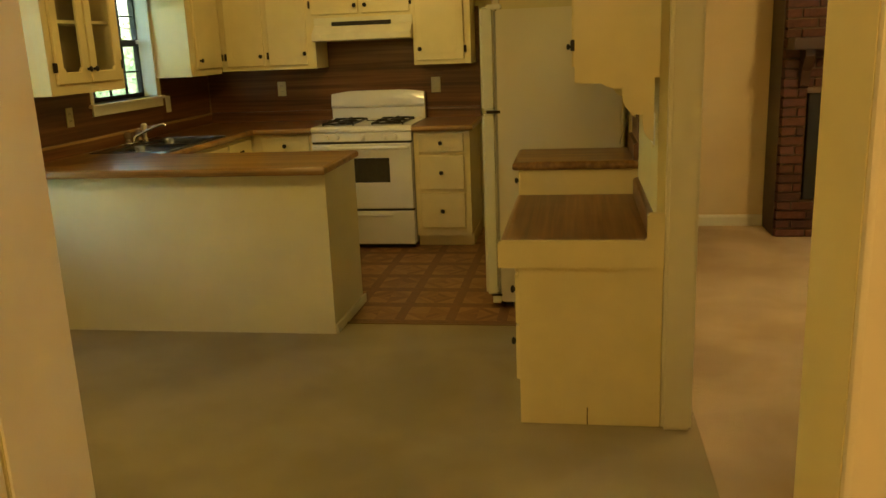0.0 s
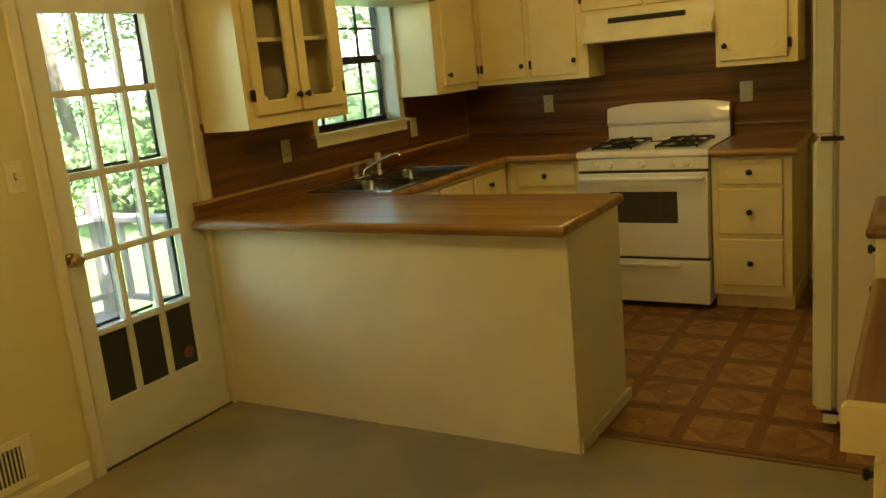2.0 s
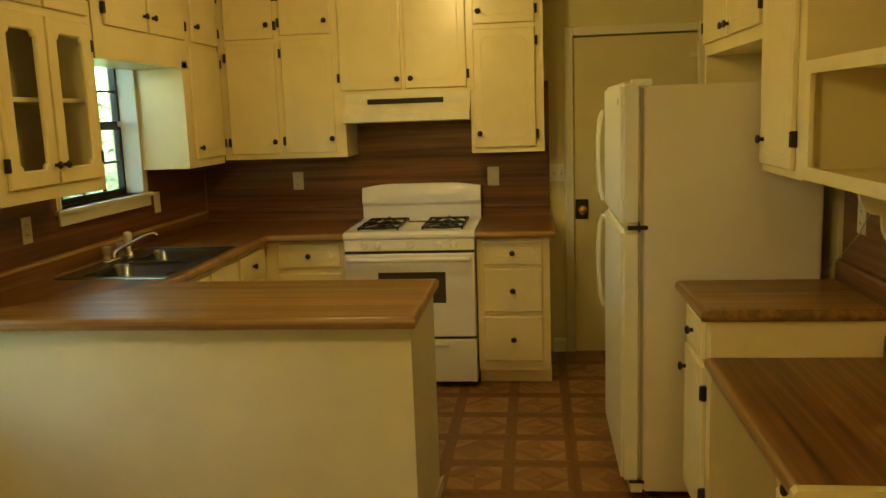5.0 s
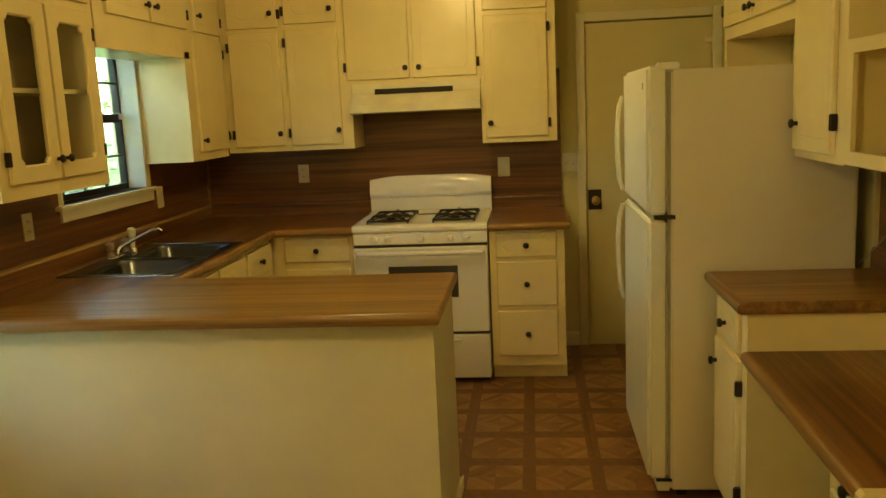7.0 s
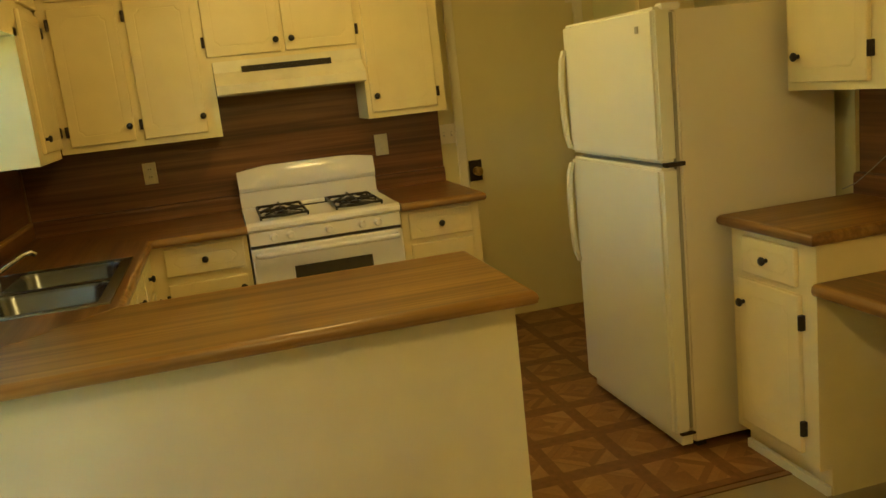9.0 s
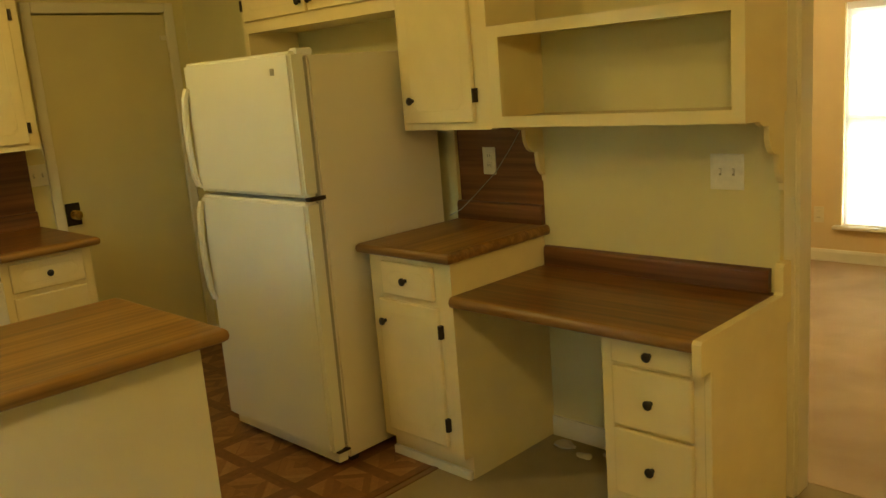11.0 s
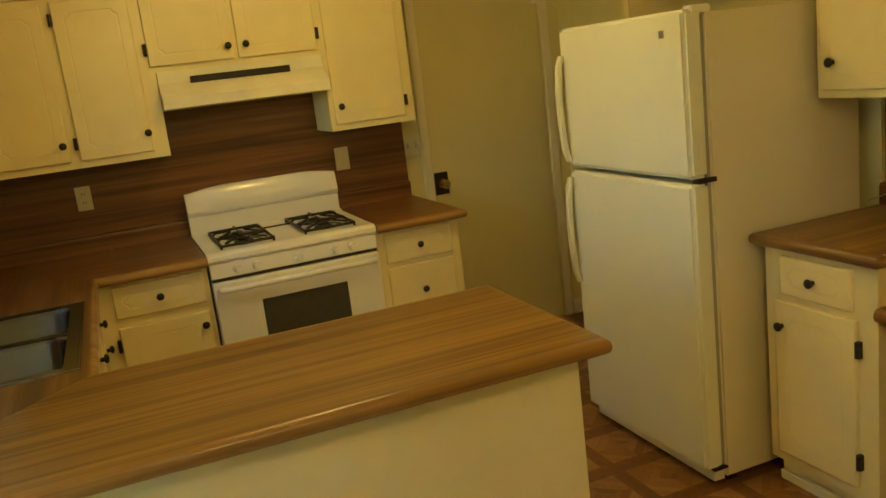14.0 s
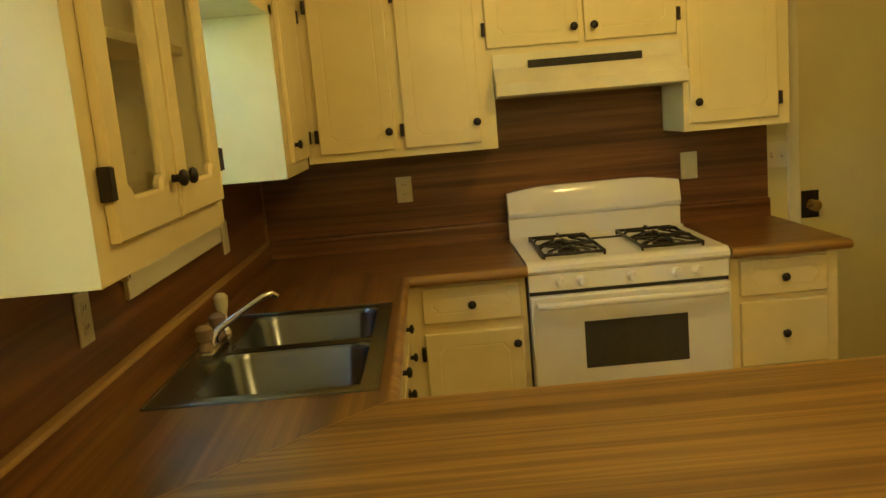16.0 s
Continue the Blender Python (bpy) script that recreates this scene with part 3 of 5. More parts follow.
# ---- kitchen counters ----
def face_box(bm, F, u0, v0, u1, v1, w0, w1, bevel=0.0):
    p, q = F(u0, v0, w0), F(u1, v1, w1)
    return box(bm, *[min(a, b) for a, b in zip(p, q)], *[max(a, b) for a, b in zip(p, q)], bevel, 1)


def face_frame(F, bounds, openings_u, openings_v, parent, thick=0.018):
    """The frame on a cabinet's front: stiles where openings_u leaves gaps, rails where openings_v does."""
    u0, v0, u1, v1 = bounds
    bm = bmesh.new()
    us = [u0, *[x for o in openings_u for x in o], u1]
    for a, b in zip(us[::2], us[1::2]):
        face_box(bm, F, a, v0, b, v1, -thick, 0.0)
    for a, b in openings_u:
        vs = [v0, *[x for o in openings_v for x in o], v1]
        for c, d in zip(vs[::2], vs[1::2]):
            face_box(bm, F, a, c, b, d, -thick + 0.001, -0.0005)
    return part("face_frame", bm, CREAM, parent)


# peninsula
pen = thing("peninsula", (-0.6, 4.73, 0), "cream painted half-wall peninsula base standing on the carpet", "kitchen cabinet", "base cabinets")
part("body", slab(bmesh.new(), [(WX + 0.002, 4.748), (0.296, 4.748), (0.306, 5.30), (WX + 0.002, 5.30)], 0, 0.868), PANEL, pen)
part("shoe_strip", slab(bmesh.new(), [(0.2975, 4.76), (0.308, 4.758), (0.320, 5.33), (0.3075, 5.31)], 0.0, 0.05), TRIM, pen, "cream strip at the base")
crumbs = random.Random(12)
for k in range(26):
    x = crumbs.uniform(-1.4, 0.24) if k < 16 else crumbs.uniform(0.08, 0.25)
    w = crumbs.uniform(0.006, 0.03)
    part("plaster_chip", box(bmesh.new(), x, 4.7445 - crumbs.uniform(0, 0.004), 0.0, x + w, 4.7485, crumbs.uniform(0.004, 0.013), 0.001, 1), PANEL, pen, "ragged lump of paint at the foot")
NOSE = [(0, 0), (0.012, 0), (0.020, 0.006), (0.023, 0.018), (0.021, 0.030), (0.013, 0.038), (0.004, 0.0405), (0, 0.040)]
NOSE = [(o, 0.870 + z) for o, z in NOSE]


def lift(prof, dz):
    return [(o, z + dz) for o, z in prof]


ct = thing("worktop", (-0.9, 5.0, 0.87), "U-shaped wood-look laminate worktop with rounded worn edges", "countertop")
bm = slab(bmesh.new(), [(WX + 0.002, 4.662), (0.308, 4.662), (0.308, 5.290), (-0.83, 5.290)], 0.870, 0.910)
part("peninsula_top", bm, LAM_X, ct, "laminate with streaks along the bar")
SX0, SX1, SB0, SB1 = -1.375, -0.855, 5.37, 6.205
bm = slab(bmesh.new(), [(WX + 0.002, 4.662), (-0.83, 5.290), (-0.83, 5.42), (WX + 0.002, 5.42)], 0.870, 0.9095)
part("sink_top", bm, LAM_Y_SHADED, ct, "laminate with streaks along the window wall")
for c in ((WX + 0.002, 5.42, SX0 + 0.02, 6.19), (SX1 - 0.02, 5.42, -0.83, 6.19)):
    part("sink_edge", box(bmesh.new(), c[0], c[1], 0.870, c[2], c[3], 0.9095), LAM_Y_SHADED, ct, "laminate strip beside the sink")
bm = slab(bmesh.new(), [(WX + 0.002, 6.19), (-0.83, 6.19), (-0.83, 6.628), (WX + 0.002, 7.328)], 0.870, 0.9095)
part("window_top", bm, LAM_Y_SHADED, ct, "laminate with streaks along the window wall")
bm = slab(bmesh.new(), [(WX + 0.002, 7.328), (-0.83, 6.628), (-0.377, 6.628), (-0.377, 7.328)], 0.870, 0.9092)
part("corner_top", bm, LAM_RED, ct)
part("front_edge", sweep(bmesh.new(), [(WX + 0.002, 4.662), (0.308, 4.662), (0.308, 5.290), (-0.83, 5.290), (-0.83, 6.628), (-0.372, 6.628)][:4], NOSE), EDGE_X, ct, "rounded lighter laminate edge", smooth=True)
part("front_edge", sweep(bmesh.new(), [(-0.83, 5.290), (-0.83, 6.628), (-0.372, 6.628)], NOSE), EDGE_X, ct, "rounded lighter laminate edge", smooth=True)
bm = slab(bmesh.new(), [(-0.828, 5.296), (-0.822, 5.290), (-1.452, 4.659), (-1.458, 4.665)], 0.9088, 0.9106)
part("mitre_strip", bm, EDGE_X, ct, "light line where the tops meet")

rt = thing("worktop", (0.6, 6.9, 0.87), "short wood-look laminate worktop beside the stove", "countertop")
part("top", slab(bmesh.new(), [(0.386, 6.628), (0.81, 6.628), (0.81, 7.328), (0.386, 7.328)], 0.870, 0.910), LAM_RED, rt)
part("front_edge", sweep(bmesh.new(), [(0.386, 6.628), (0.81, 6.628), (0.81, 7.328)], NOSE), EDGE_X, rt, "rounded lighter laminate edge", smooth=True)

# laminate splash strips and panels


TOPEDGE = [(0, 0.9745), (0.024, 0.9745), (0.0205, 0.986), (0.011, 0.991), (0, 0.991)]


def splash(pts, mat, label="brown laminate upstand with a rounded top", dz=0.0):
    mid = [(a + b) / 2 for a, b in zip(pts[0], pts[-1])]
    t = thing("upstand", (*mid, 0.9095 + dz), label, "backsplash", "laminate upstands")
    part("face", sweep(bmesh.new(), pts, lift([(0, 0.9095), (0.024, 0.9095), (0.024, 0.9745), (0, 0.9745)], dz)), mat, t)
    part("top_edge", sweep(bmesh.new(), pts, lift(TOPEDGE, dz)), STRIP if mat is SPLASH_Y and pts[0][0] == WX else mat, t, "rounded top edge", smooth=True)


splash([(WX, 4.665), (WX, 7.33)], SPLASH_Y)
splash([(WX + 0.025, 7.33), (-0.372, 7.33)], SPLASH_X)
splash([(0.386, 7.33), (0.815, 7.33)], SPLASH_X)
structure("backsplash_west", (WX, 4.78, 0.9895, WX + 0.005, WIN_Y0 - 0.03, 1.33), SPLASH_Y, "brown wood-look laminate wall panel")
structure("backsplash_sill", (WX, WIN_Y0 - 0.03, 0.9895, WX + 0.004, 6.54, 1.12), SPLASH_Y, "brown wood-look laminate wall panel")
structure("backsplash_corner", (WX, 6.52, 0.9895, WX + 0.005, 7.33, 1.33), SPLASH_Y, "brown wood-look laminate wall panel")
structure("backsplash_north", (WX, 7.33, 0.9, 0.815, NY - 0.002, 1.75), SPLASH_X, "brown wood-look laminate wall panel behind the stove")
structure("corner_strip", (WX + 0.005, 7.318, 0.99, WX + 0.015, 7.329, 1.33), EDGE_X, "light strip in the corner")
structure("corner_strip", (WX, 4.772, 0.99, WX + 0.012, 4.781, 1.30), TRIM)

# base cabinets by the sink and stove
FN = facing("S", 6.665)
sc = thing("base_cabinet", (-1.1, 6.0, 0), "cream sink base cabinet with brown-black knobs under the worktop", "kitchen cabinet", "base cabinets")
bm = bmesh.new()
box(bm, WX + 0.002, 5.302, 0.09, -0.845, 5.37, 0.868)
box(bm, -0.865, 5.37, 0.09, -0.845, 6.64, 0.868)
box(bm, WX + 0.002, 5.37, 0.0, -0.93, 7.3, 0.09)
part("body", bm, CREAM, sc)
FS = facing("E", -0.845)
for a, b in ((5.42, 5.78), (5.80, 6.16), (6.20, 6.56)):
    door(FS, a, 0.70, b, 0.845, sc, ((a + b) / 2 if a > 6.1 else a + 0.1, 0.775), name="drawer_front", inset=0.03)
    door(FS, a, 0.12, b, 0.675, sc, (b - 0.03, 0.63), a - 0.006, inset=0.05)
bc = thing("base_cabinet", (-0.6, 6.9, 0), "cream base cabinet with one drawer and one door beside the stove", "kitchen cabinet", "base cabinets")
bm = box(bmesh.new(), -0.865, 6.665, 0.09, -0.378, 7.30, 0.868)
box(bm, -0.865, 6.75, 0.0, -0.378, 7.30, 0.09)
part("body", bm, CREAM, bc)
door(FN, -0.77, 0.715, -0.40, 0.85, bc, (-0.585, 0.782), name="drawer_front", inset=0.035)
door(FN, -0.77, 0.12, -0.40, 0.675, bc, (-0.425, 0.62), -0.778, inset=0.05)
dc = thing("drawer_cabinet", (0.6, 6.9, 0), "cream cabinet with three drawers and dark round knobs beside the stove", "kitchen cabinet", "base cabinets")
bm = box(bmesh.new(), 0.388, 6.665, 0.09, 0.80, 7.32, 0.868)
box(bm, 0.388, 6.735, 0.0, 0.805, 7.32, 0.09)
part("body", bm, CREAM, dc)
for z0, z1 in ((0.715, 0.85), (0.44, 0.69), (0.15, 0.41)):
    door(FN, 0.425, z0, 0.755, z1, dc, (0.59, (z0 + z1) / 2), name="drawer_front", inset=0.03 if z0 > 0.7 else 0.0)


# ---- sink and tap ----
def bowl(bm, x0, y0, x1, y1, top, depth, r=0.06):
    lo = lambda d, z, rr: [(x, y, z) for x, y in outline(x0 + d, y0 + d, x1 - d, y1 - d, rr, False, 5)]
    return bridge(bm, [lo(-0.008, top, r), lo(0, top - 0.003, r), lo(0.006, top - 0.02, r), lo(0.015, top - depth + 0.03, r), lo(0.03, top - depth + 0.008, r * 0.9), lo(0.06, top - depth, r * 0.8)], False, True)


sk = thing("kitchen_sink", (-1.1, 5.8, 0.91), "double bowl stainless steel sink set into the worktop", "sink")
bm = bmesh.new()
B1, B2 = (-1.275, 5.405, -0.895, 5.765), (-1.275, 5.805, -0.895, 6.17)
bowl(bm, *B1, 0.914, 0.17)
bowl(bm, *B2, 0.914, 0.17)
part("bowl", bm, STEEL, sk, "brushed steel bowls", smooth=True)
bm = bmesh.new()
zt0, zt1 = 0.9105, 0.9145
for c in ((SX0, SB0, SX1, B1[1]), (SX0, B1[3], SX1, B2[1]), (SX0, B2[3], SX1, SB1), (SX0, B1[1], B1[0], B1[3]), (SX0, B2[1], B2[0], B2[3]), (B1[2], B1[1], SX1, B1[3]), (B2[2], B2[1], SX1, B2[3])):
    box(bm, c[0], c[1], zt0, c[2], c[3], zt1)
part("rim", bm, STEEL, sk, "raised steel rim")
part("rolled_edge", sweep(bmesh.new(), [(SX0, SB0), (SX1, SB0), (SX1, SB1), (SX0, SB1), (SX0, SB0 + 0.001)], [(-0.006, zt1 - 0.001), (-0.003, zt1 + 0.0015), (0.002, zt1 + 0.001), (0.003, zt0 - 0.001)]), STEEL, sk, "bright rolled edge", smooth=True)
for b in (B1, B2):
    part("drain", lathe(bmesh.new(), lambda u, v, w: (u, v, 0.7445 + w), (b[0] + b[2]) / 2, (b[1] + b[3]) / 2, [(0, 0.045), (0.003, 0.043), (0.001, 0.03)], 18), CHROME, sk, "round drain", smooth=True)
tap = thing("kitchen_faucet", (-1.325, 5.80, 0.9145), "chrome two-handle kitchen faucet with a raised spout behind the sink", "faucet")
UP = lambda u, v, w: (u, v, 0.9145 + w)
part("deck_plate", box(bmesh.new(), -1.352, 5.72, 0.9145, -1.300, 5.92, 0.934, 0.009, 3), CHROME, tap, smooth=True)
for y in (5.75, 5.89):
    hb = part("handle", lathe(bmesh.new(), UP, -1.326, y, [(0.018, 0.02), (0.03, 0.018), (0.04, 0.012), (0.048, 0.022), (0.075, 0.024), (0.085, 0.014), (0.087, 0.003)], 12), plain("smoked_acrylic", (0.30, 0.22, 0.15), 0.12) if y == 5.75 else bpy.data.materials["smoked_acrylic"], tap, "clear smoky knob handle", smooth=True)
part("spout", tube(bmesh.new(), [(-1.326, 5.82, 0.93), (-1.324, 5.82, 0.95), (-1.31, 5.832, 0.966), (-1.25, 5.89, 1.00), (-1.205, 5.935, 1.024), (-1.18, 5.957, 1.028), (-1.168, 5.965, 1.016)], [0.017, 0.014, 0.0095, 0.008, 0.008, 0.009, 0.0095], 12), CHROME, tap, "bright angled spout", smooth=True)
spr = thing("side_sprayer", (-1.335, 6.0, 0.9145), "ivory pull-out sprayer beside the faucet", "faucet")
part("sprayer_base", lathe(bmesh.new(), UP, -1.335, 5.99, [(0, 0.022), (0.012, 0.02), (0.02, 0.014)], 14), CHROME, spr, smooth=True)
part("sprayer_head", lathe(bmesh.new(), UP, -1.335, 5.99, [(0.018, 0.011), (0.06, 0.013), (0.085, 0.02), (0.11, 0.021), (0.12, 0.012)], 14), PLASTIC, spr, "ivory sprayer head", smooth=True)


# ---- stove ----
S0, S1, SF, SBK = -0.372, 0.382, 6.63, 7.30
st = thing("gas_stove", (0.016, 6.9, 0), "white enamel gas stove with black grates between the cabinets", "stove")
bm = box(bmesh.new(), S0 + 0.003, SF + 0.03, 0.035, S1 - 0.003, SBK, 0.88, 0.004, 1)
part("body", bm, ENAMEL, st)
boxed("kick_plate", (S0 + 0.02, SF + 0.05, 0.0, S1 - 0.02, SF + 0.09, 0.04), SLOT, st, "dark toe space")
bm = bmesh.new()
prof = [(SF + 0.005, 0.872), (SF - 0.008, 0.885), (SF - 0.006, 0.902), (SF + 0.012, 0.913), (SF + 0.05, 0.915), (7.18, 0.915), (7.2, 0.925), (7.2, 0.872)]
bridge(bm, [[(x, y, z) for y, z in prof] for x in (S0, S0 + 0.006, S1 - 0.006, S1)], True, True)
ctp = part("cooktop", bm, ENAMEL, st, "white cooktop with rounded front", smooth=True)
for cx in (S0 + 0.19, S1 - 0.19):
    g = bmesh.new()
    x0, x1, y0, y1, z = cx - 0.115, cx + 0.115, SF + 0.07, 7.13, 0.942
    for a, b in (((x0, y0), (x1, y0)), ((x0, y1), (x1, y1)), ((x0, y0), (x0, y1)), ((x1, y0), (x1, y1)), ((x0, (y0 + y1) / 2), (x1, (y0 + y1) / 2))):
        tube(g, [(*a, z - 0.012), (*b, z - 0.012)], 0.0068, 6)
    for by in (y0 + 0.125, y1 - 0.125):
        for k in range(4):
            a = math.pi / 2 * k
            dx, dy = math.cos(a), math.sin(a)
            tube(g, [(cx + dx * 0.115, by + dy * 0.115, z - 0.012), (cx + dx * 0.10, by + dy * 0.10, z + 0.002), (cx + dx * 0.03, by + dy * 0.03, z)], 0.0062, 6)
        for k in range(4):
            a = math.pi / 2 * k + math.pi / 4
            dx, dy = math.cos(a), math.sin(a)
            tube(g, [(cx + dx * 0.13, by + dy * 0.13, z - 0.006), (cx + dx * 0.05, by + dy * 0.05, z + 0.001)], 0.0045, 6)
    for fx in (x0, x1):
        for fy in (y0, y1):
            tube(g, [(fx, fy, z - 0.01), (fx, fy, 0.914)], 0.005, 6)
    part("grate", g, BLACK, st, "black cast iron double grate", smooth=True)
    for by in (y0 + 0.125, y1 - 0.125):
        part("burner", lathe(bmesh.new(), lambda u, v, w: (u, v, 0.914 + w), cx, by, [(0, 0.045), (0.008, 0.042), (0.010, 0.028), (0.018, 0.027), (0.021, 0.02)], 18), BRONZE, st, "dark burner", smooth=True)
        part("drip_pan", lathe(bmesh.new(), lambda u, v, w: (u, v, 0.9135 + w), cx, by, [(0, 0.088), (0.004, 0.085), (0.001, 0.06)], 20), BRONZE, st, "dark drip pan", smooth=True)
FSV = facing("S", SF)
bm = face_box(bmesh.new(), FSV, S0 + 0.002, 0.805, S1 - 0.002, 0.871, -0.03, -0.002, 0.004)
part("control_panel", bm, ENAMEL, st, "white control panel", smooth=True)
for x in (S0 + 0.12, S0 + 0.20, 0.016, S1 - 0.20, S1 - 0.12):
    k = part("control_knob", lathe(bmesh.new(), FSV, x, 0.838, [(-0.003, 0.021), (0.004, 0.021), (0.008, 0.016), (0.026, 0.014), (0.028, 0.003)], 16), ENAMEL, st, "white burner knob", smooth=True)
part("panel_gap", face_box(bmesh.new(), FSV, S0 + 0.004, 0.790, S1 - 0.004, 0.806, -0.03, -0.012), SLOT, st, "dark gap above the oven door")
od = part("oven_door", face_box(bmesh.new(), FSV, S0 + 0.004, 0.305, S1 - 0.004, 0.790, -0.02, 0.018, 0.006), ENAMEL, st, "white oven door", smooth=True)
part("oven_window", face_box(bmesh.new(), FSV, -0.175, 0.505, 0.212, 0.685, 0.0, 0.0205, 0.001), OVENGLASS, od, "dark oven glass")
bm = bmesh.new()
hp = [FSV(u, 0.762, w) for u, w in ((S0 + 0.03, 0.018), (S0 + 0.035, 0.045), (S0 + 0.06, 0.055), (S1 - 0.06, 0.055), (S1 - 0.035, 0.045), (S1 - 0.03, 0.018))]
part("handle", tube(bm, hp, 0.0135, 10), ENAMEL, od, "white bar handle", smooth=True)
dr = part("oven_drawer", face_box(bmesh.new(), FSV, S0 + 0.004, 0.035, S1 - 0.004, 0.288, -0.02, 0.014, 0.005), ENAMEL, st, "white storage drawer", smooth=True)
part("drawer_gap", face_box(bmesh.new(), FSV, S0 + 0.004, 0.288, S1 - 0.004, 0.304, -0.03, -0.004), SLOT, st, "dark gap above the drawer")
part("handle", face_box(bmesh.new(), FSV, -0.19, 0.250, 0.22, 0.268, 0.012, 0.032, 0.004), ENAMEL, dr, "white lip handle", smooth=True)
bm = bmesh.new()
rings = []
for x in np.linspace(S0, S1, 13):
    f = 1 - ((x - (S0 + S1) / 2) / 0.377) ** 2
    t = 1.118 + 0.022 * min(1.0, 1.5 * f)
    rings.append([(float(x), y, z) for y, z in ((7.225, 0.90), (7.225, 1.005), (7.213, 1.012), (7.203, 1.03), (7.221, t - 0.012), (7.233, t), (7.27, t), (7.282, t - 0.01), (7.282, 0.90))])
part("centre_vent", sweep(bmesh.new(), [(-0.055, 7.06), (0.085, 7.06), (0.085, 7.085), (-0.055, 7.085), (-0.055, 7.061)], [(-0.003, 0.9145), (-0.002, 0.9185), (0.002, 0.9185), (0.003, 0.9145)]), SLOT, st, "thin dark slot frame at the back of the cooktop")
part("backguard", bridge(bm, rings, True, True), ENAMEL, st, "white backguard with a gently arched top", smooth=True)

# ---- range hood ----
H0, H1 = -0.41, 0.352
hd = thing("range_hood", (0, 7.1, 1.54), "cream-white enamel range hood with a dark grille under the wall cabinet", "range hood")
prof = [(6.93, 1.535), (6.93, 1.58), (7.018, 1.645), (7.018, 1.70), (7.328, 1.70), (7.328, 1.525), (6.96, 1.528)]
part("shell", bridge(bmesh.new(), [[(x, y, z) for y, z in prof] for x in (H0 + 0.002, H1 - 0.002)], True, True), HOODPAINT, hd)
g = part("grille", box(bmesh.new(), -0.268, 7.008, 1.634, 0.19, 7.016, 1.669), SLOT, hd, "dark intake grille")
for k in range(5):
    part("slat", box(bmesh.new(), -0.27, 7.005, 1.638 + k * 0.0065, 0.185, 7.009, 1.6405 + k * 0.0065), BLACK, g)
part("light_cover", box(bmesh.new(), -0.05, 7.0, 1.530, 0.25, 7.12, 1.537, 0.003), GASKET, hd, "grey filter underneath")

# ---- wall cabinets on the stove wall ----
FU = facing("S", 7.022)
UB, UT = 1.33, H - 0.002


def wall_box(name, c, label, group="wall cabinets", cat="kitchen cabinet"):
    t = thing(name, ((c[0] + c[3]) / 2, (c[1] + c[4]) / 2, c[2]), label, cat, group)
    part("body", box(bmesh.new(), *c), CREAM, t)
    return t


ca = wall_box("wall_cabinet", (-1.18, 7.022, UB, -0.795, 7.328, UT), "cream wall cabinet with a tall and a short door")
door(FU, -1.13, 1.362, -0.825, 2.02, ca, (-0.845, 1.435), -1.138)
door(FU, -1.13, 2.05, -0.825, 2.37, ca, (-0.86, 2.13), -0.817)
cb = wall_box("wall_cabinet", (-0.795, 7.022, UB, -0.41, 7.328, UT), "cream wall cabinet with a tall and a short door")
door(FU, -0.785, 1.362, -0.475, 2.035, cb, (-0.49, 1.445), -0.793)
door(FU, -0.785, 2.065, -0.475, 2.37, cb, (-0.505, 2.14), -0.793)
cc = wall_box("wall_cabinet", (-0.41, 7.022, 1.70, 0.352, 7.328, UT), "cream double-door wall cabinet above the range hood")
door(FU, -0.43 + 0.0, 1.725, -0.058, 2.38, cc, (-0.080, 1.783), -0.438)
door(FU, -0.035, 1.725, 0.333, 2.38, cc, (0.0, 1.783), 0.341)
cd = wall_box("wall_cabinet", (0.352, 7.022, UB, 0.785, 7.328, UT), "cream wall cabinet with a dark knob beside the back door")
door(FU, 0.375, 1.362, 0.735, 2.05, cd, (0.405, 1.445), 0.743)
door(FU, 0.375, 2.08, 0.735, 2.37, cd, (0.41, 2.15), 0.743)

# ---- wall cabinets on the window wall ----
CX = -1.185
FW = facing("E", CX)
ce = wall_box("wall_cabinet", (WX + 0.002, 6.482, UB - 0.015, CX, 7.02, 1.90), "cream corner wall cabinet lit by the window")
door(FW, 6.575, 1.362, 7.0, 1.985, ce, (6.61, 1.425), 7.006)
cf = wall_box("wall_cabinet", (WX + 0.002, 6.55, 1.902, CX - 0.001, 7.02, UT), "short cream upper cabinet above the corner cabinet")
door(FW, 6.625, 2.015, 7.0, 2.37, cf, (6.66, 2.10), 7.006)
cg = wall_box("wall_cabinet", (WX + 0.002, 5.565, 1.865, CX, 6.549, UT), "cream two-door cabinet spanning above the window")
door(FW, 5.66, 2.015, 6.07, 2.37, cg, (6.035, 2.09), 5.652)
door(FW, 6.095, 2.015, 6.52, 2.37, cg, (6.13, 2.09), 6.528)

gc = thing("glass_cabinet", (-1.3, 5.17, 1.30), "cream wall cabinet with two glazed doors and a nearly empty shelf", "kitchen cabinet", "wall cabinets")
gz0, gy0, gy1 = 1.288, 4.80, 5.55
for nm, c in (("side_panel", (WX + 0.002, gy0, gz0, CX - 0.018, gy0 + 0.018, UT)), ("side_panel", (WX + 0.002, gy1 - 0.018, gz0, CX - 0.018, gy1, UT)), ("bottom_panel", (WX + 0.002, gy0 + 0.018, gz0, CX - 0.018, gy1 - 0.018, gz0 + 0.02)), ("top_panel", (WX + 0.002, gy0 + 0.018, UT - 0.02, CX - 0.018, gy1 - 0.018, UT)), ("middle_panel", (WX + 0.002, gy0 + 0.018, 2.0, CX - 0.018, gy1 - 0.018, 2.02))):
    part(nm, box(bmesh.new(), *c), CREAM, gc)
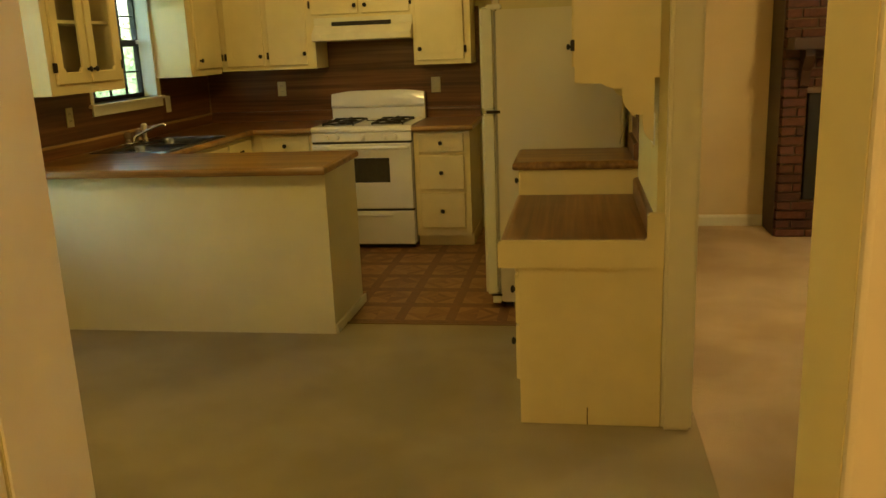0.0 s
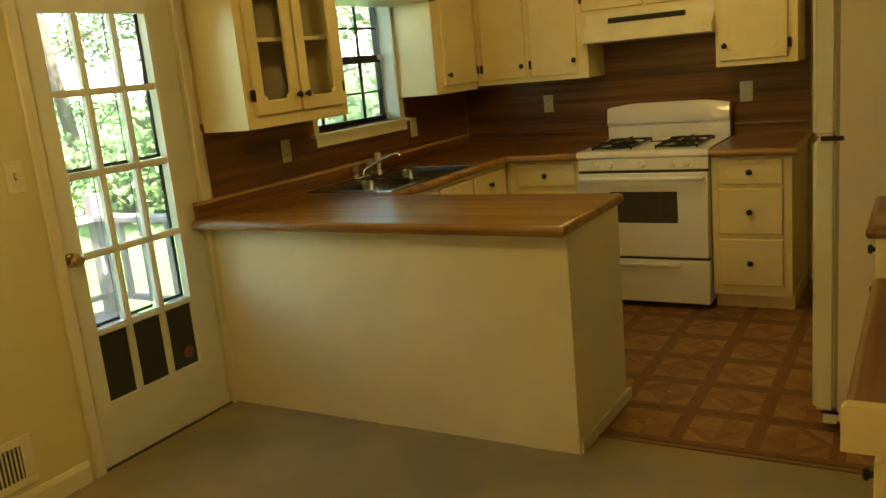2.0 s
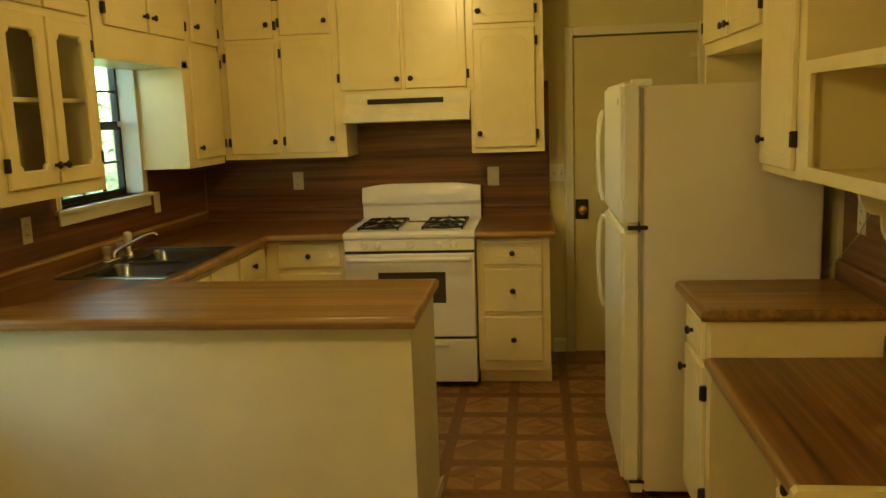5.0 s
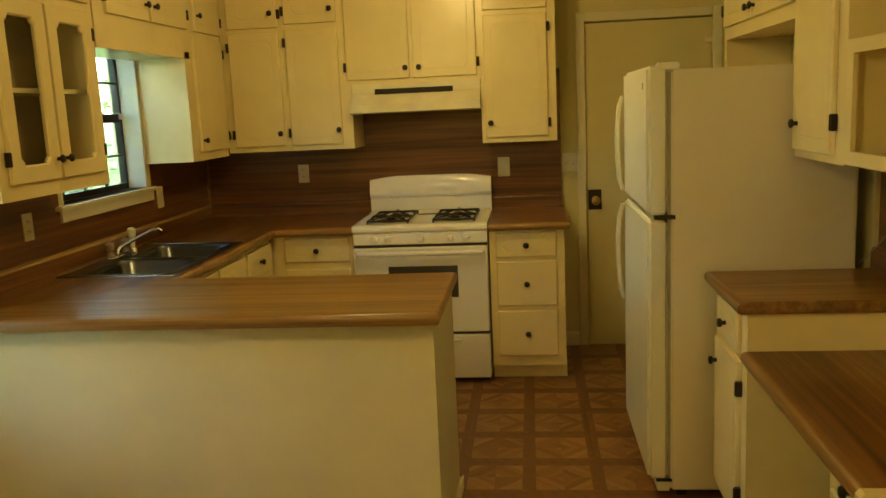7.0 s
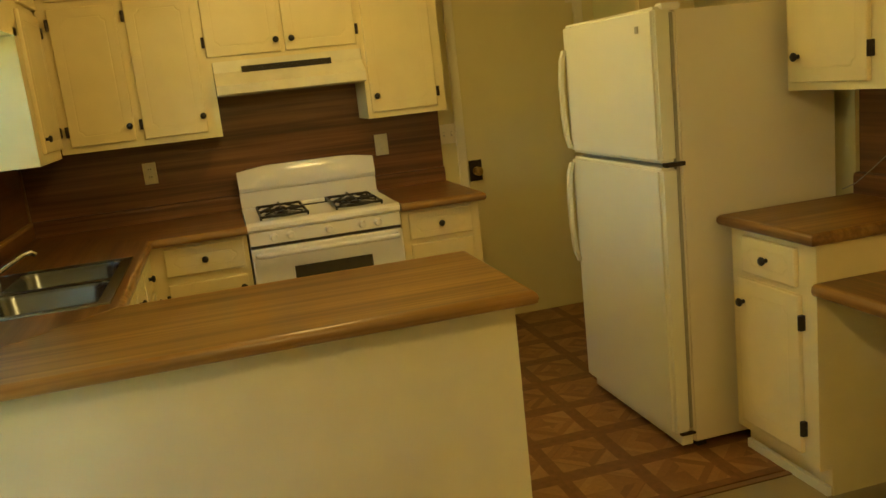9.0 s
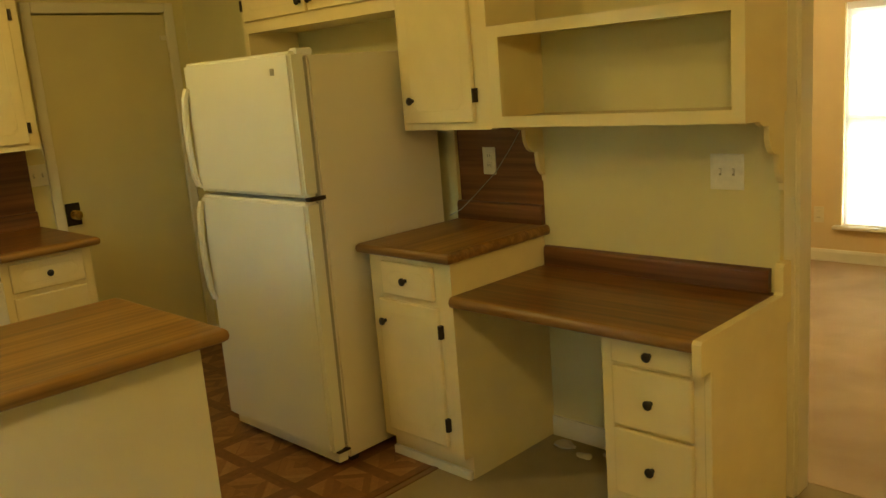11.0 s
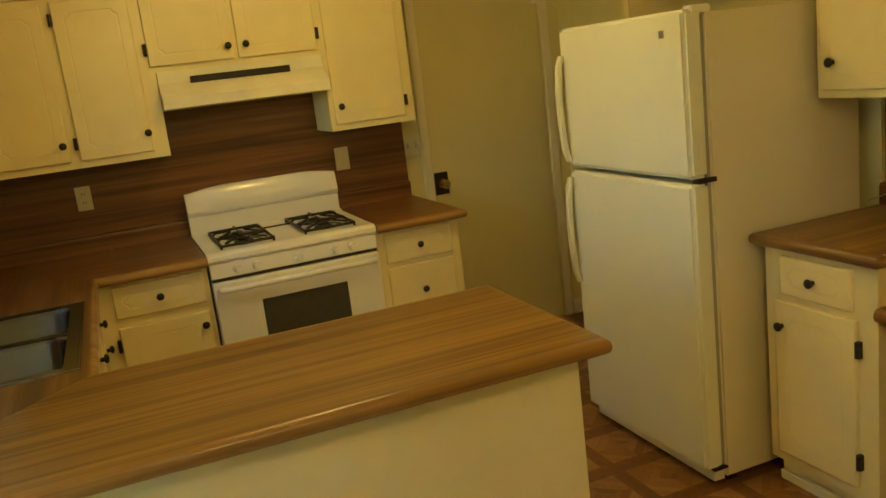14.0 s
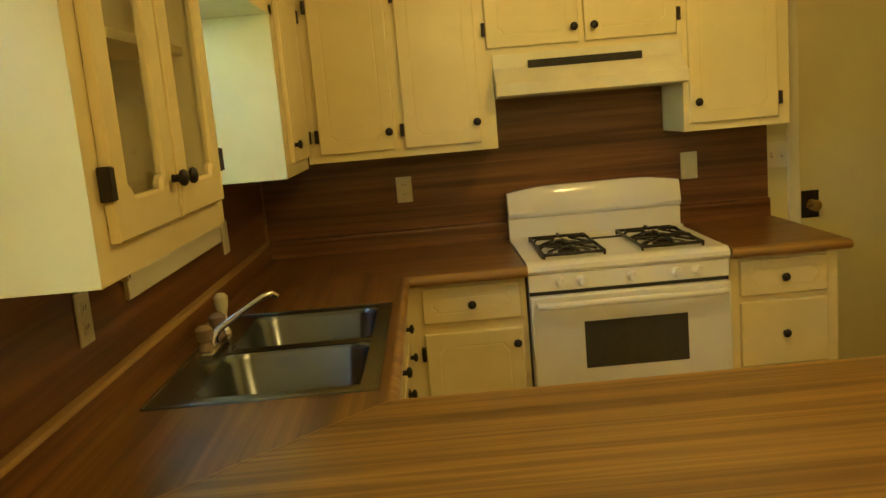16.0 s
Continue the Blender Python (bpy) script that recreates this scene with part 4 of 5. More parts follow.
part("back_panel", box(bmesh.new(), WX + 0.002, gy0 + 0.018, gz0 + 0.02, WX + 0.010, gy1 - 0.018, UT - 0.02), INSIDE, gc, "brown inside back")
for z in (1.67,):
    part("shelf", box(bmesh.new(), WX + 0.012, gy0 + 0.019, z, CX - 0.04, gy1 - 0.019, z + 0.018), CREAM, gc)
face_frame(FW, (gy0, gz0, gy1, UT), [(gy0 + 0.055, 5.168), (5.18, gy1 - 0.045)], [(gz0 + 0.075, 2.0), (2.04, UT - 0.05)], gc)
for a, b, ku, hu in ((4.855, 5.165, 5.143, 4.848), (5.183, 5.505, 5.206, 5.512)):
    for z0, z1 in ((1.345, 2.0), (2.035, 2.38)):
        d = part("door", ring_door(FW, a, z0, b, z1, 0.058, r=0.023), CREAM, gc)
        p = part("pane", face_box(bmesh.new(), FW, a + 0.05, z0 + 0.05, b - 0.05, z1 - 0.05, 0.004, 0.007), GLASS, d)
        p.visible_shadow = False
        if z0 < 2:
            knob(FW, ku, 1.42, 0.018, d)
        hinge(FW, hu, z0 + 0.09, 0.017, d)
        hinge(FW, hu, z1 - 0.09, 0.017, d)


# ---- outlets and switches ----
def outlet(direction, plane, u, v, label, kind="duplex", w=0.07, h=0.115, mat=PLASTIC, group="wall outlets"):
    F = facing(direction, plane)
    t = thing("wall_outlet" if kind == "duplex" else "wall_switch", F(u, v - h / 2, 0), label, "outlet" if kind == "duplex" else "switch", group)
    part("plate", face_box(bmesh.new(), F, u - w / 2, v - h / 2, u + w / 2, v + h / 2, 0.0, 0.006, 0.002), mat, t, smooth=True)
    if kind == "duplex":
        for dv in (-0.021, 0.021):
            r = part("receptacle", face_box(bmesh.new(), F, u - 0.016, v + dv - 0.014, u + 0.016, v + dv + 0.014, 0.004, 0.0075, 0.002), mat, t)
            bm = bmesh.new()
            for du in (-0.006, 0.006):
                face_box(bm, F, u + du - 0.0012, v + dv - 0.003, u + du + 0.0012, v + dv + 0.007, 0.0065, 0.0079)
            part("slots", bm, SLOT, r)
    elif kind == "double":
        for du in (-0.023, 0.023):
            part("toggle_slot", face_box(bmesh.new(), F, u + du - 0.0045, v - 0.012, u + du + 0.0045, v + 0.012, 0.005, 0.0068), GASKET, t)
            part("toggle", face_box(bmesh.new(), F, u + du - 0.003, v - 0.004, u + du + 0.003, v + 0.01, 0.005, 0.016, 0.001), mat, t)
    elif kind == "single":
        part("toggle_slot", face_box(bmesh.new(), F, u - 0.005, v - 0.013, u + 0.005, v + 0.013, 0.005, 0.0068), SLOT, t)
        part("toggle", face_box(bmesh.new(), F, u - 0.003, v - 0.006, u + 0.003, v + 0.01, 0.005, 0.016, 0.001), mat, t)
    return t


outlet("S", 7.33, -0.817, 1.168, "ivory duplex outlet on the brown splash panel")
outlet("S", 7.33, 0.46, 1.165, "blank cream cover plate on the brown splash panel", "blank", 0.075, 0.12)
outlet("E", WX + 0.005, 5.34, 1.135, "ivory duplex outlet below the window sill")
outlet("E", WX + 0.005, 6.60, 1.12, "ivory cover plate beside the window sill", "blank", 0.075, 0.12)
outlet("S", NY, 0.868, 1.175, "pale double switch between splash panel and back door", "double", 0.11, 0.115, TRIM)
outlet("W", PX - 0.004, 5.0, 1.165, "ivory duplex outlet above the small worktop")
outlet("W", PX, 3.95, 1.143, "white double switch on the wall above the desk", "double", 0.118, 0.12, WHITEPLASTIC)
outlet("E", WX, 3.85, 1.24, "ivory single switch beside the glazed door", "single", 0.075, 0.12)
outlet("W", EX, 4.93, 0.34, "ivory duplex outlet low on the living room wall")

# floor-level vent beside the glazed door
vent = thing("wall_vent", (WX, 3.55, 0.14), "cream metal wall vent with dark slots near the floor", "vent")
FV = facing("E", WX)
bm = bmesh.new()
for c in ((3.36, 0.115, 3.70, 0.145), (3.36, 0.275, 3.70, 0.305), (3.36, 0.145, 3.39, 0.275), (3.655, 0.145, 3.70, 0.275)):
    face_box(bm, FV, *c, 0.0, 0.008, 0.002)
part("frame", bm, TRIM, vent)
part("backing", face_box(bmesh.new(), FV, 3.39, 0.145, 3.655, 0.275, 0.0, 0.002), SLOT, vent, "dark duct behind")
for k in range(16):
    part("slat", face_box(bmesh.new(), FV, 3.395 + k * 0.0165, 0.145, 3.401 + k * 0.0165, 0.275, 0.002, 0.007), TRIM, vent)


# ---- fridge ----
R0, R1, RF, RB = 5.235, 6.01, 1.135, 1.80
fr = thing("refrigerator", (1.5, 5.72, 0), "white two-door top-freezer refrigerator beside the small base cabinet", "refrigerator")
part("body", box(bmesh.new(), RF + 0.004, R0 + 0.004, 0.03, RB, R1 - 0.004, 1.645, 0.008, 2), FRIDGE_SHADED, fr, "white textured cabinet", smooth=True)
part("gasket", box(bmesh.new(), RF - 0.008, R0 + 0.012, 0.09, RF + 0.005, R1 - 0.012, 1.64), GASKET, fr, "grey door seal")
part("base_grille", box(bmesh.new(), RF - 0.045, R0 + 0.012, 0.022, RF + 0.004, R1 - 0.012, 0.068, 0.004, 1), FRIDGE, fr, "pale base grille")
for y in (R0 + 0.05, R1 - 0.05):
    part("foot", box(bmesh.new(), RF + 0.03, y - 0.02, 0.0, RF + 0.07, y + 0.02, 0.05), BLACK, fr)
    part("foot", box(bmesh.new(), RB - 0.1, y - 0.02, 0.0, RB - 0.05, y + 0.02, 0.05), BLACK, fr)
for nm, z0, z1 in (("freezer_door", 1.118, 1.662), ("fridge_door", 0.075, 1.102)):
    d = part(nm, box(bmesh.new(), RF - 0.082, R0 + 0.002, z0, RF - 0.003, R1 - 0.002, z1, 0.014, 3), FRIDGE, fr, "white textured door", smooth=True)
    hx = RF - 0.082
    if z0 > 1:
        zs = (1.14, 1.19, 1.3, 1.42, 1.52, 1.56)
    else:
        zs = (1.075, 1.03, 0.93, 0.8, 0.68, 0.63)
    off = (0.004, 0.020, 0.028, 0.028, 0.018, 0.002)
    bm = bmesh.new()
    rings = [[(hx - o + dx, R1 - 0.022 + dy, z) for dx, dy in ((0.006, -0.014), (-0.010, -0.012), (-0.014, 0.0), (-0.010, 0.012), (0.006, 0.014))] for z, o in zip(zs, off)]
    part("handle", bridge(bm, rings, True, True), FRIDGE, d, "white bowed handle", smooth=True)
part("hinge_cover", box(bmesh.new(), RF - 0.045, R0 + 0.006, 1.646, RF + 0.035, R0 + 0.05, 1.672, 0.005, 2), ENAMEL, fr, "white hinge cap", smooth=True)
part("badge", box(bmesh.new(), RF - 0.084, R0 + 0.10, 1.58, RF - 0.081, R0 + 0.125, 1.605, 0.001, 1), plain("badge_grey", (0.35, 0.35, 0.3), 0.35, 0.5), fr, "small square badge")
part("hinge_bracket", box(bmesh.new(), RF - 0.055, R0 - 0.001, 1.102, RF + 0.02, R0 + 0.03, 1.118), BRONZE, fr, "dark middle hinge")
part("hinge_bracket", box(bmesh.new(), RF - 0.05, R0 + 0.001, 0.068, RF + 0.01, R0 + 0.02, 0.075), BRONZE, fr, "dark lower hinge")

# cabinets over the fridge and beside it
UX = 1.56
FR = facing("W", UX)
cf2 = wall_box("wall_cabinet", (UX, 5.195, 1.80, PX - 0.002, 6.285, UT), "cream two-door cabinet above the refrigerator")
door(FR, 5.22, 1.855, 5.735, 2.37, cf2, (5.705, 1.90), 5.213)
door(FR, 5.755, 1.855, 6.25, 2.37, cf2, (5.785, 1.90), 6.258)
part("side_panel", box(bmesh.new(), UX, 6.248, 1.45, PX - 0.002, 6.284, 1.80), CREAM, cf2, "side panel that runs down behind the refrigerator")
ch = wall_box("wall_cabinet", (UX, 4.72, 1.322, PX - 0.002, 5.194, UT), "tall cream wall cabinet beside the open shelf")
door(FR, 4.795, 1.35, 5.17, 2.38, ch, (5.115, 1.44), 4.787, hz=0.10)

# open shelf box with scalloped brackets
sh = thing("open_shelf", (1.7, 4.3, 1.335), "cream open shelf box with scalloped brackets, empty, above the desk", "shelf")
SH0, SH1, SZ0, SZ1 = 3.752, 4.718, 1.328, 1.69
bm = bmesh.new()
for c in ((UX + 0.012, SH0, SZ0 + 0.012, PX - 0.002, SH1, SZ0 + 0.03), (UX + 0.012, SH0, SZ1 - 0.03, PX - 0.002, SH1, SZ1 - 0.012), (UX + 0.012, SH0, SZ0 + 0.03, PX - 0.002, SH0 + 0.018, SZ1 - 0.03), (UX + 0.012, SH1 - 0.018, SZ0 + 0.03, PX - 0.002, SH1, SZ1 - 0.03)):
    box(bm, *c)
part("body", bm, CREAM, sh)
bm = bmesh.new()
for c in ((SH0 - 0.002, SZ0, SH1, SZ0 + 0.04), (SH0 - 0.002, SZ1 - 0.04, SH1, SZ1), (SH0 - 0.002, SZ0 + 0.04, SH0 + 0.04, SZ1 - 0.04), (SH1 - 0.05, SZ0 + 0.04, SH1, SZ1 - 0.04)):
    face_box(bm, facing("W", UX + 0.012), *c, 0.0, 0.014)
part("face_frame", bm, CREAM, sh)


def bracket(y0, y1, deep, drop, parent):
    """A board with an edge of three scallops between the shelf's front and the wall."""
    f = UX + 0.014
    prof = ((0, 0), (0, -0.001), (0.078, -0.002), (0.095, -0.010), (0.118, -0.016), (0.150, -0.017), (0.151, -0.030), (0.155, -0.050), (0.163, -0.065), (0.176, -0.077), (0.195, -0.085), (0.222, -0.087), (0.2225, -0.100), (0.227, -0.125), (0.236, -0.142), (0.25, -0.154), (0.262, -0.158), (0.2625, -0.175))
    pts = [(min(f + d, PX - 0.002), SZ0 + z * 1.35) for d, z in prof[1:]]
    bm = bmesh.new()
    top = SZ0 + 0.012
    cols = [[bm.verts.new(p) for p in ((x, y0, top), (x, y1, top), (x, y1, z), (x, y0, z))] for x, z in pts]
    for a, b in zip(cols, cols[1:]):
        for k in range(4):
            bm.faces.new((a[k], a[(k + 1) % 4], b[(k + 1) % 4], b[k]))
    bm.faces.new(cols[0])
    bm.faces.new(cols[-1])
    return part("bracket", bm, CREAM, parent, "scalloped end bracket")


bracket(SH0, SH0 + 0.018, 0.25, 0.27, sh)
bracket(SH1 - 0.018, SH1, 0.16, 0.22, sh)

# small base cabinet beside the fridge
k5 = thing("base_cabinet", (1.6, 5.03, 0), "narrow cream base cabinet with one drawer and one door", "kitchen cabinet", "base cabinets")
KX = 1.295
FK = facing("W", KX)
bm = box(bmesh.new(), KX, 4.735, 0.10, PX - 0.002, 5.18, 0.868)
box(bm, KX + 0.05, 4.737, 0.0, PX - 0.002, 5.18, 0.10)
part("body", bm, CREAM, k5)
door(FK, 4.82, 0.715, 5.10, 0.845, k5, (4.96, 0.78), name="drawer_front", inset=0.03)
door(FK, 4.805, 0.14, 5.13, 0.690, k5, (5.095, 0.605), 4.797, inset=0.05, hz=0.09)
part("toe_board", box(bmesh.new(), KX + 0.03, 4.74, 0.0, KX + 0.048, 5.175, 0.035, 0.002, 1), DOORPAINT, k5, "pale board at the toe space")
kt = thing("worktop", (1.6, 5.03, 0.87), "small wood-look laminate worktop beside the refrigerator", "countertop")
part("top", slab(bmesh.new(), [(PX - 0.002, 4.727), (1.278, 4.727), (1.278, 5.19), (PX - 0.002, 5.19)], 0.870, 0.910), LAM_X, kt)
part("front_edge", sweep(bmesh.new(), [(PX - 0.002, 5.19), (1.278, 5.19), (1.278, 4.727), (PX - 0.002, 4.727)], NOSE), EDGE_Y, kt, "rounded laminate edge", smooth=True)
splash([(PX, 5.19), (PX, 4.727)], SPLASH_Y)
structure("backsplash_east", (PX - 0.004, 4.727, 0.9895, PX, 5.18, 1.32), SPLASH_Y, "brown wood-look laminate wall panel")
structure("corner_strip", (PX - 0.02, 5.182, 0.99, PX, 5.195, 1.32), GREYDOOR)
cord = thing("power_cord", (1.8, 5.2, 1.0), "thin grey cord hanging across the splash panel", "cable")
part("wire", tube(bmesh.new(), [(1.845, 4.80, 1.32), (1.835, 4.87, 1.22), (1.825, 4.95, 1.12), (1.805, 5.06, 1.02), (1.79, 5.13, 0.96), (1.79, 5.2, 0.93)], 0.002, 6), GASKET, cord, smooth=True)

# ---- desk ----
DZ = 0.745
desk = thing("built_in_desk", (1.6, 4.3, 0), "cream built-in desk with laminate top, drawers and open kneehole", "desk")
DX = 1.295
part("desktop", slab(bmesh.new(), [(PX - 0.002, 3.777), (DX, 3.777), (DX, 4.733), (PX - 0.002, 4.733)], DZ - 0.04, DZ), LAM_Y_SHADED, desk, "brown wood-look laminate top")
part("front_edge", sweep(bmesh.new(), [(DX, 4.733), (DX, 3.777)], lift(NOSE, DZ - 0.91)), EDGE_Y, desk, "rounded laminate edge", smooth=True)
splash([(PX, 4.725), (PX, 3.80)], SPLASH_Y, "brown laminate upstand on the desk", DZ - 0.9095)
DF = 1.345
FD = facing("W", DF)
bm = box(bmesh.new(), DF, 3.779, 0.0, PX - 0.002, 4.13, DZ - 0.042)
part("drawer_body", bm, CREAM, desk)
for z0, z1 in ((0.612, 0.697), (0.402, 0.599), (0.165, 0.389)):
    door(FD, 3.812, z0, 4.085, z1, desk, (3.948, (z0 + z1) / 2), name="drawer_front", inset=0)
bm = box(bmesh.new(), 1.345, 3.757, 0.0, 1.883, 3.779, 0.65, 0.002, 1)
part("end_panel", bm, CREAM, desk, "cream end panel standing on the carpet")
part("crack", box(bmesh.new(), 1.604, 3.7562, 0.002, 1.608, 3.759, 0.075), DARKWOOD, desk, "short dark split in the end panel")
bm = bridge(bmesh.new(), [[(x, y, z) for x, z in ((1.268, 0.645), (1.268, 0.738), (1.278, 0.748), (1.815, 0.748), (1.822, 0.757), (1.822, 0.84), (1.832, 0.852), (1.884, 0.852), (1.884, 0.645))] for y in (3.747, 3.776)], True, True)
part("end_apron", bm, CREAM, desk, "cream apron board with a raised end")
structure("baseboard", (PX - 0.014, 4.132, 0, PX, 4.733, 0.085), TRIM, "cream painted baseboard")
SCRAP = plain("plaster_bits", (0.5, 0.46, 0.36), 0.9)
for dx, dy, s in ((1.77, 4.62, 0.035), (1.74, 4.50, 0.025), (1.80, 4.40, 0.035)):
    bm = bmesh.new()
    bmesh.ops.create_icosphere(bm, subdivisions=2, radius=s, matrix=Matrix.Translation((dx, dy, s * 0.25)) @ Matrix.Diagonal((1, 1.5, 0.3, 1)))
    for v in bm.verts:
        v.co += noise.noise_vector(v.co * 30) * 0.012
        v.co.z = max(v.co.z, 0.001)
    scrap = part("debris", bm, SCRAP, None, "crumpled pale scrap on the floor under the desk", smooth=True)
    tagged(scrap, category="litter", group="scraps under the desk")

# ---- living room ----
lw = tagged(new("window_2"), "tall living room window covered by closed white blinds", kind="structure")
lw.location = (EX, 3.94, 0.27)
bm = bmesh.new()
for c in ((3.3, 0.27, 3.335, 1.80), (4.74, 0.27, 4.775, 1.80), (3.335, 1.765, 4.74, 1.80), (3.335, 0.27, 4.74, 0.305), (3.335, 1.02, 4.74, 1.06)):
    box(bm, EX + 0.06, c[0], c[1], EX + 0.10, c[2], c[3])
part("window_frame", bm, DOORPAINT, lw)
part("window_sill", box(bmesh.new(), EX - 0.05, 3.25, 0.245, EX + 0.06, 4.825, 0.27, 0.005, 1), DOORPAINT, lw)
p = boxed("pane", (EX + 0.078, 3.33, 0.27, EX + 0.082, 4.745, 1.79), GLASS, lw)
p.visible_shadow = False
bm = bmesh.new()
bl = shader("lit_blind")
bl[2].inputs["Base Color"].default_value = (0.85, 0.86, 0.84, 1)
bl[2].inputs["Roughness"].default_value = 0.5
tr = bl[1].nodes.new("ShaderNodeBsdfTranslucent")
tr.inputs[0].default_value = (0.85, 0.88, 0.88, 1)
mxs = bl[1].nodes.new("ShaderNodeMixShader")
mxs.inputs[0].default_value = 0.2
bl[1].links.new(bl[2].outputs[0], mxs.inputs[1])
bl[1].links.new(tr.outputs[0], mxs.inputs[2])
bl[1].links.new(mxs.outputs[0], bl[1].nodes["Material Output"].inputs[0])
for z in np.arange(0.271, 1.75, 0.022):
    z = float(z)
    bridge(bm, [[(EX + dx, y, z + dz) for dx, dz in ((0.037, 0), (0.0385, 0), (0.0275, 0.0245), (0.026, 0.0245))] for y in (3.303, 4.772)], True, True)
box(bm, EX + 0.02, 3.303, 1.75, EX + 0.05, 4.772, 1.799)
part("blind", bm, bl[0], lw, "closed white slatted blind")

fp = thing("fireplace", (3.8, 7.1, 0), "red brick fireplace with dark firebox and dark wood mantel", "fireplace")
FX0, FX1, FY = 3.0, 4.6, 6.95
bm = bmesh.new()
for c in ((FX0 + 0.01, FY + 0.012, 0, 3.165, NY - 0.007, H - 0.001), (4.35, FY + 0.012, 0, FX1, NY - 0.007, H - 0.001), (3.165, FY + 0.012, 1.04, 4.35, NY - 0.007, H - 0.001), (3.165, FY + 0.012, 0, 4.35, NY - 0.007, 0.28)):
    box(bm, *c)
part("core", bm, MORTAR, fp, "grey-brown mortar")
part("firebox", box(bmesh.new(), 3.165, FY + 0.10, 0.28, 4.35, FY + 0.14, 1.04), SOOT, fp, "black firebox")
part("fire_screen", box(bmesh.new(), 3.175, FY - 0.004, 0.285, 4.34, FY + 0.01, 1.035, 0.003, 1), SOOT, fp, "black fire screen")
part("mantel_shelf", box(bmesh.new(), FX0 + 0.01, FY - 0.2, 1.345, FX1 - 0.02, FY, 1.425, 0.006, 2), DARKWOOD, fp, "dark wood shelf", smooth=True)
for x in (3.13, 4.4):
    part("corbel", bridge(bmesh.new(), [[(xx, y, z) for y, z in ((FY, 1.345), (FY - 0.15, 1.345), (FY - 0.15, 1.30), (FY - 0.07, 1.2), (FY - 0.05, 1.1), (FY, 1.08))] for xx in (x - 0.03, x + 0.03)], True, True), DARKWOOD, fp, "dark wood corbel")
part("side_trim", box(bmesh.new(), 2.99, FY + 0.03, 0, FX0 - 0.004, NY - 0.007, H - 0.001), DARKWOOD, fp, "dark vertical trim board")

# ---- outdoors ----
rng = random.Random(4)
bm = bmesh.new()
n = 48
vs = [[None] * (n + 1) for _ in range(n + 1)]
for a in range(n + 1):
    for b in range(n + 1):
        u, v = (a / n * 2 - 1), (b / n * 2 - 1)
        x, y = math.copysign(abs(u) ** 3 * 400, u), math.copysign(abs(v) ** 3 * 400, v)
        d = max(0.0, -2.5 - x)
        z = -0.55 + 0.03 * min(d, 25) + 0.10 * noise.noise((x * 0.3, y * 0.3, 0))
        vs[a][b] = bm.verts.new((x, y, z))
for a in range(n):
    for b in range(n):
        bm.faces.new((vs[a][b], vs[a + 1][b], vs[a + 1][b + 1], vs[a][b + 1]))
part("ground", bm, GRASS, None, "sunlit grassy yard", smooth=True, kind="structure")

deck = thing("deck", (-2.8, 4.5, -0.55), "weathered grey-brown wooden deck with a railing outside the glazed door", "deck")
RX, RY, DKZ = -4.0, 6.05, -0.12
for k in range(17):
    x = -1.66 - k * 0.145
    part("plank", box(bmesh.new(), x - 0.138, 2.2, DKZ - 0.035, x, RY + 0.03, DKZ, 0.003, 1), DECKWOOD, deck)
for x, y in ((RX, RY), (RX, 4.3), (RX, 2.4), (-1.75, RY)):
    part("post", box(bmesh.new(), x - 0.045, y - 0.045, -0.62, x + 0.045, y + 0.045, 0.80, 0.004, 1), DECKWOOD, deck)
for z0, z1, w in ((0.60, 0.64, 0.07), (0.0, 0.04, 0.03)):
    part("rail", box(bmesh.new(), RX - w, 2.4, z0, RX + w, RY - 0.046, z1, 0.004, 1), DECKWOOD, deck)
    part("rail", box(bmesh.new(), RX + 0.046, RY - w, z0, -1.70, RY + w, z1, 0.004, 1), DECKWOOD, deck)
for k in range(14):
    y = RY - 0.24 - k * 0.25
    if abs(y - 4.3) > 0.08:
        part("baluster", box(bmesh.new(), RX - 0.02, y - 0.02, 0.04, RX + 0.02, y + 0.02, 0.60), DECKWOOD, deck)
for k in range(8):
    x = RX + 0.26 + k * 0.25
    part("baluster", box(bmesh.new(), x - 0.02, RY - 0.02, 0.04, x + 0.02, RY + 0.02, 0.60), DECKWOOD, deck)


def leaves(bm, centres, count, size, rnd):
    for _ in range(count):
        c, r = rnd.choice(centres)
        d = Vector((rnd.gauss(0, 1), rnd.gauss(0, 1), rnd.gauss(0, 0.8))).normalized() * r * rnd.random() ** 0.4
        p = Vector(c) + d
        q = Euler((rnd.uniform(-0.9, 0.9), rnd.uniform(-0.9, 0.9), rnd.uniform(0, 6.3))).to_matrix()
        s = size * rnd.uniform(0.6, 1.4)
        bm.faces.new([bm.verts.new(p + q @ Vector(v) * s) for v in ((-0.5, 0, 0), (0, -0.32, 0.06), (0.55, 0, 0), (0, 0.32, 0.06))])


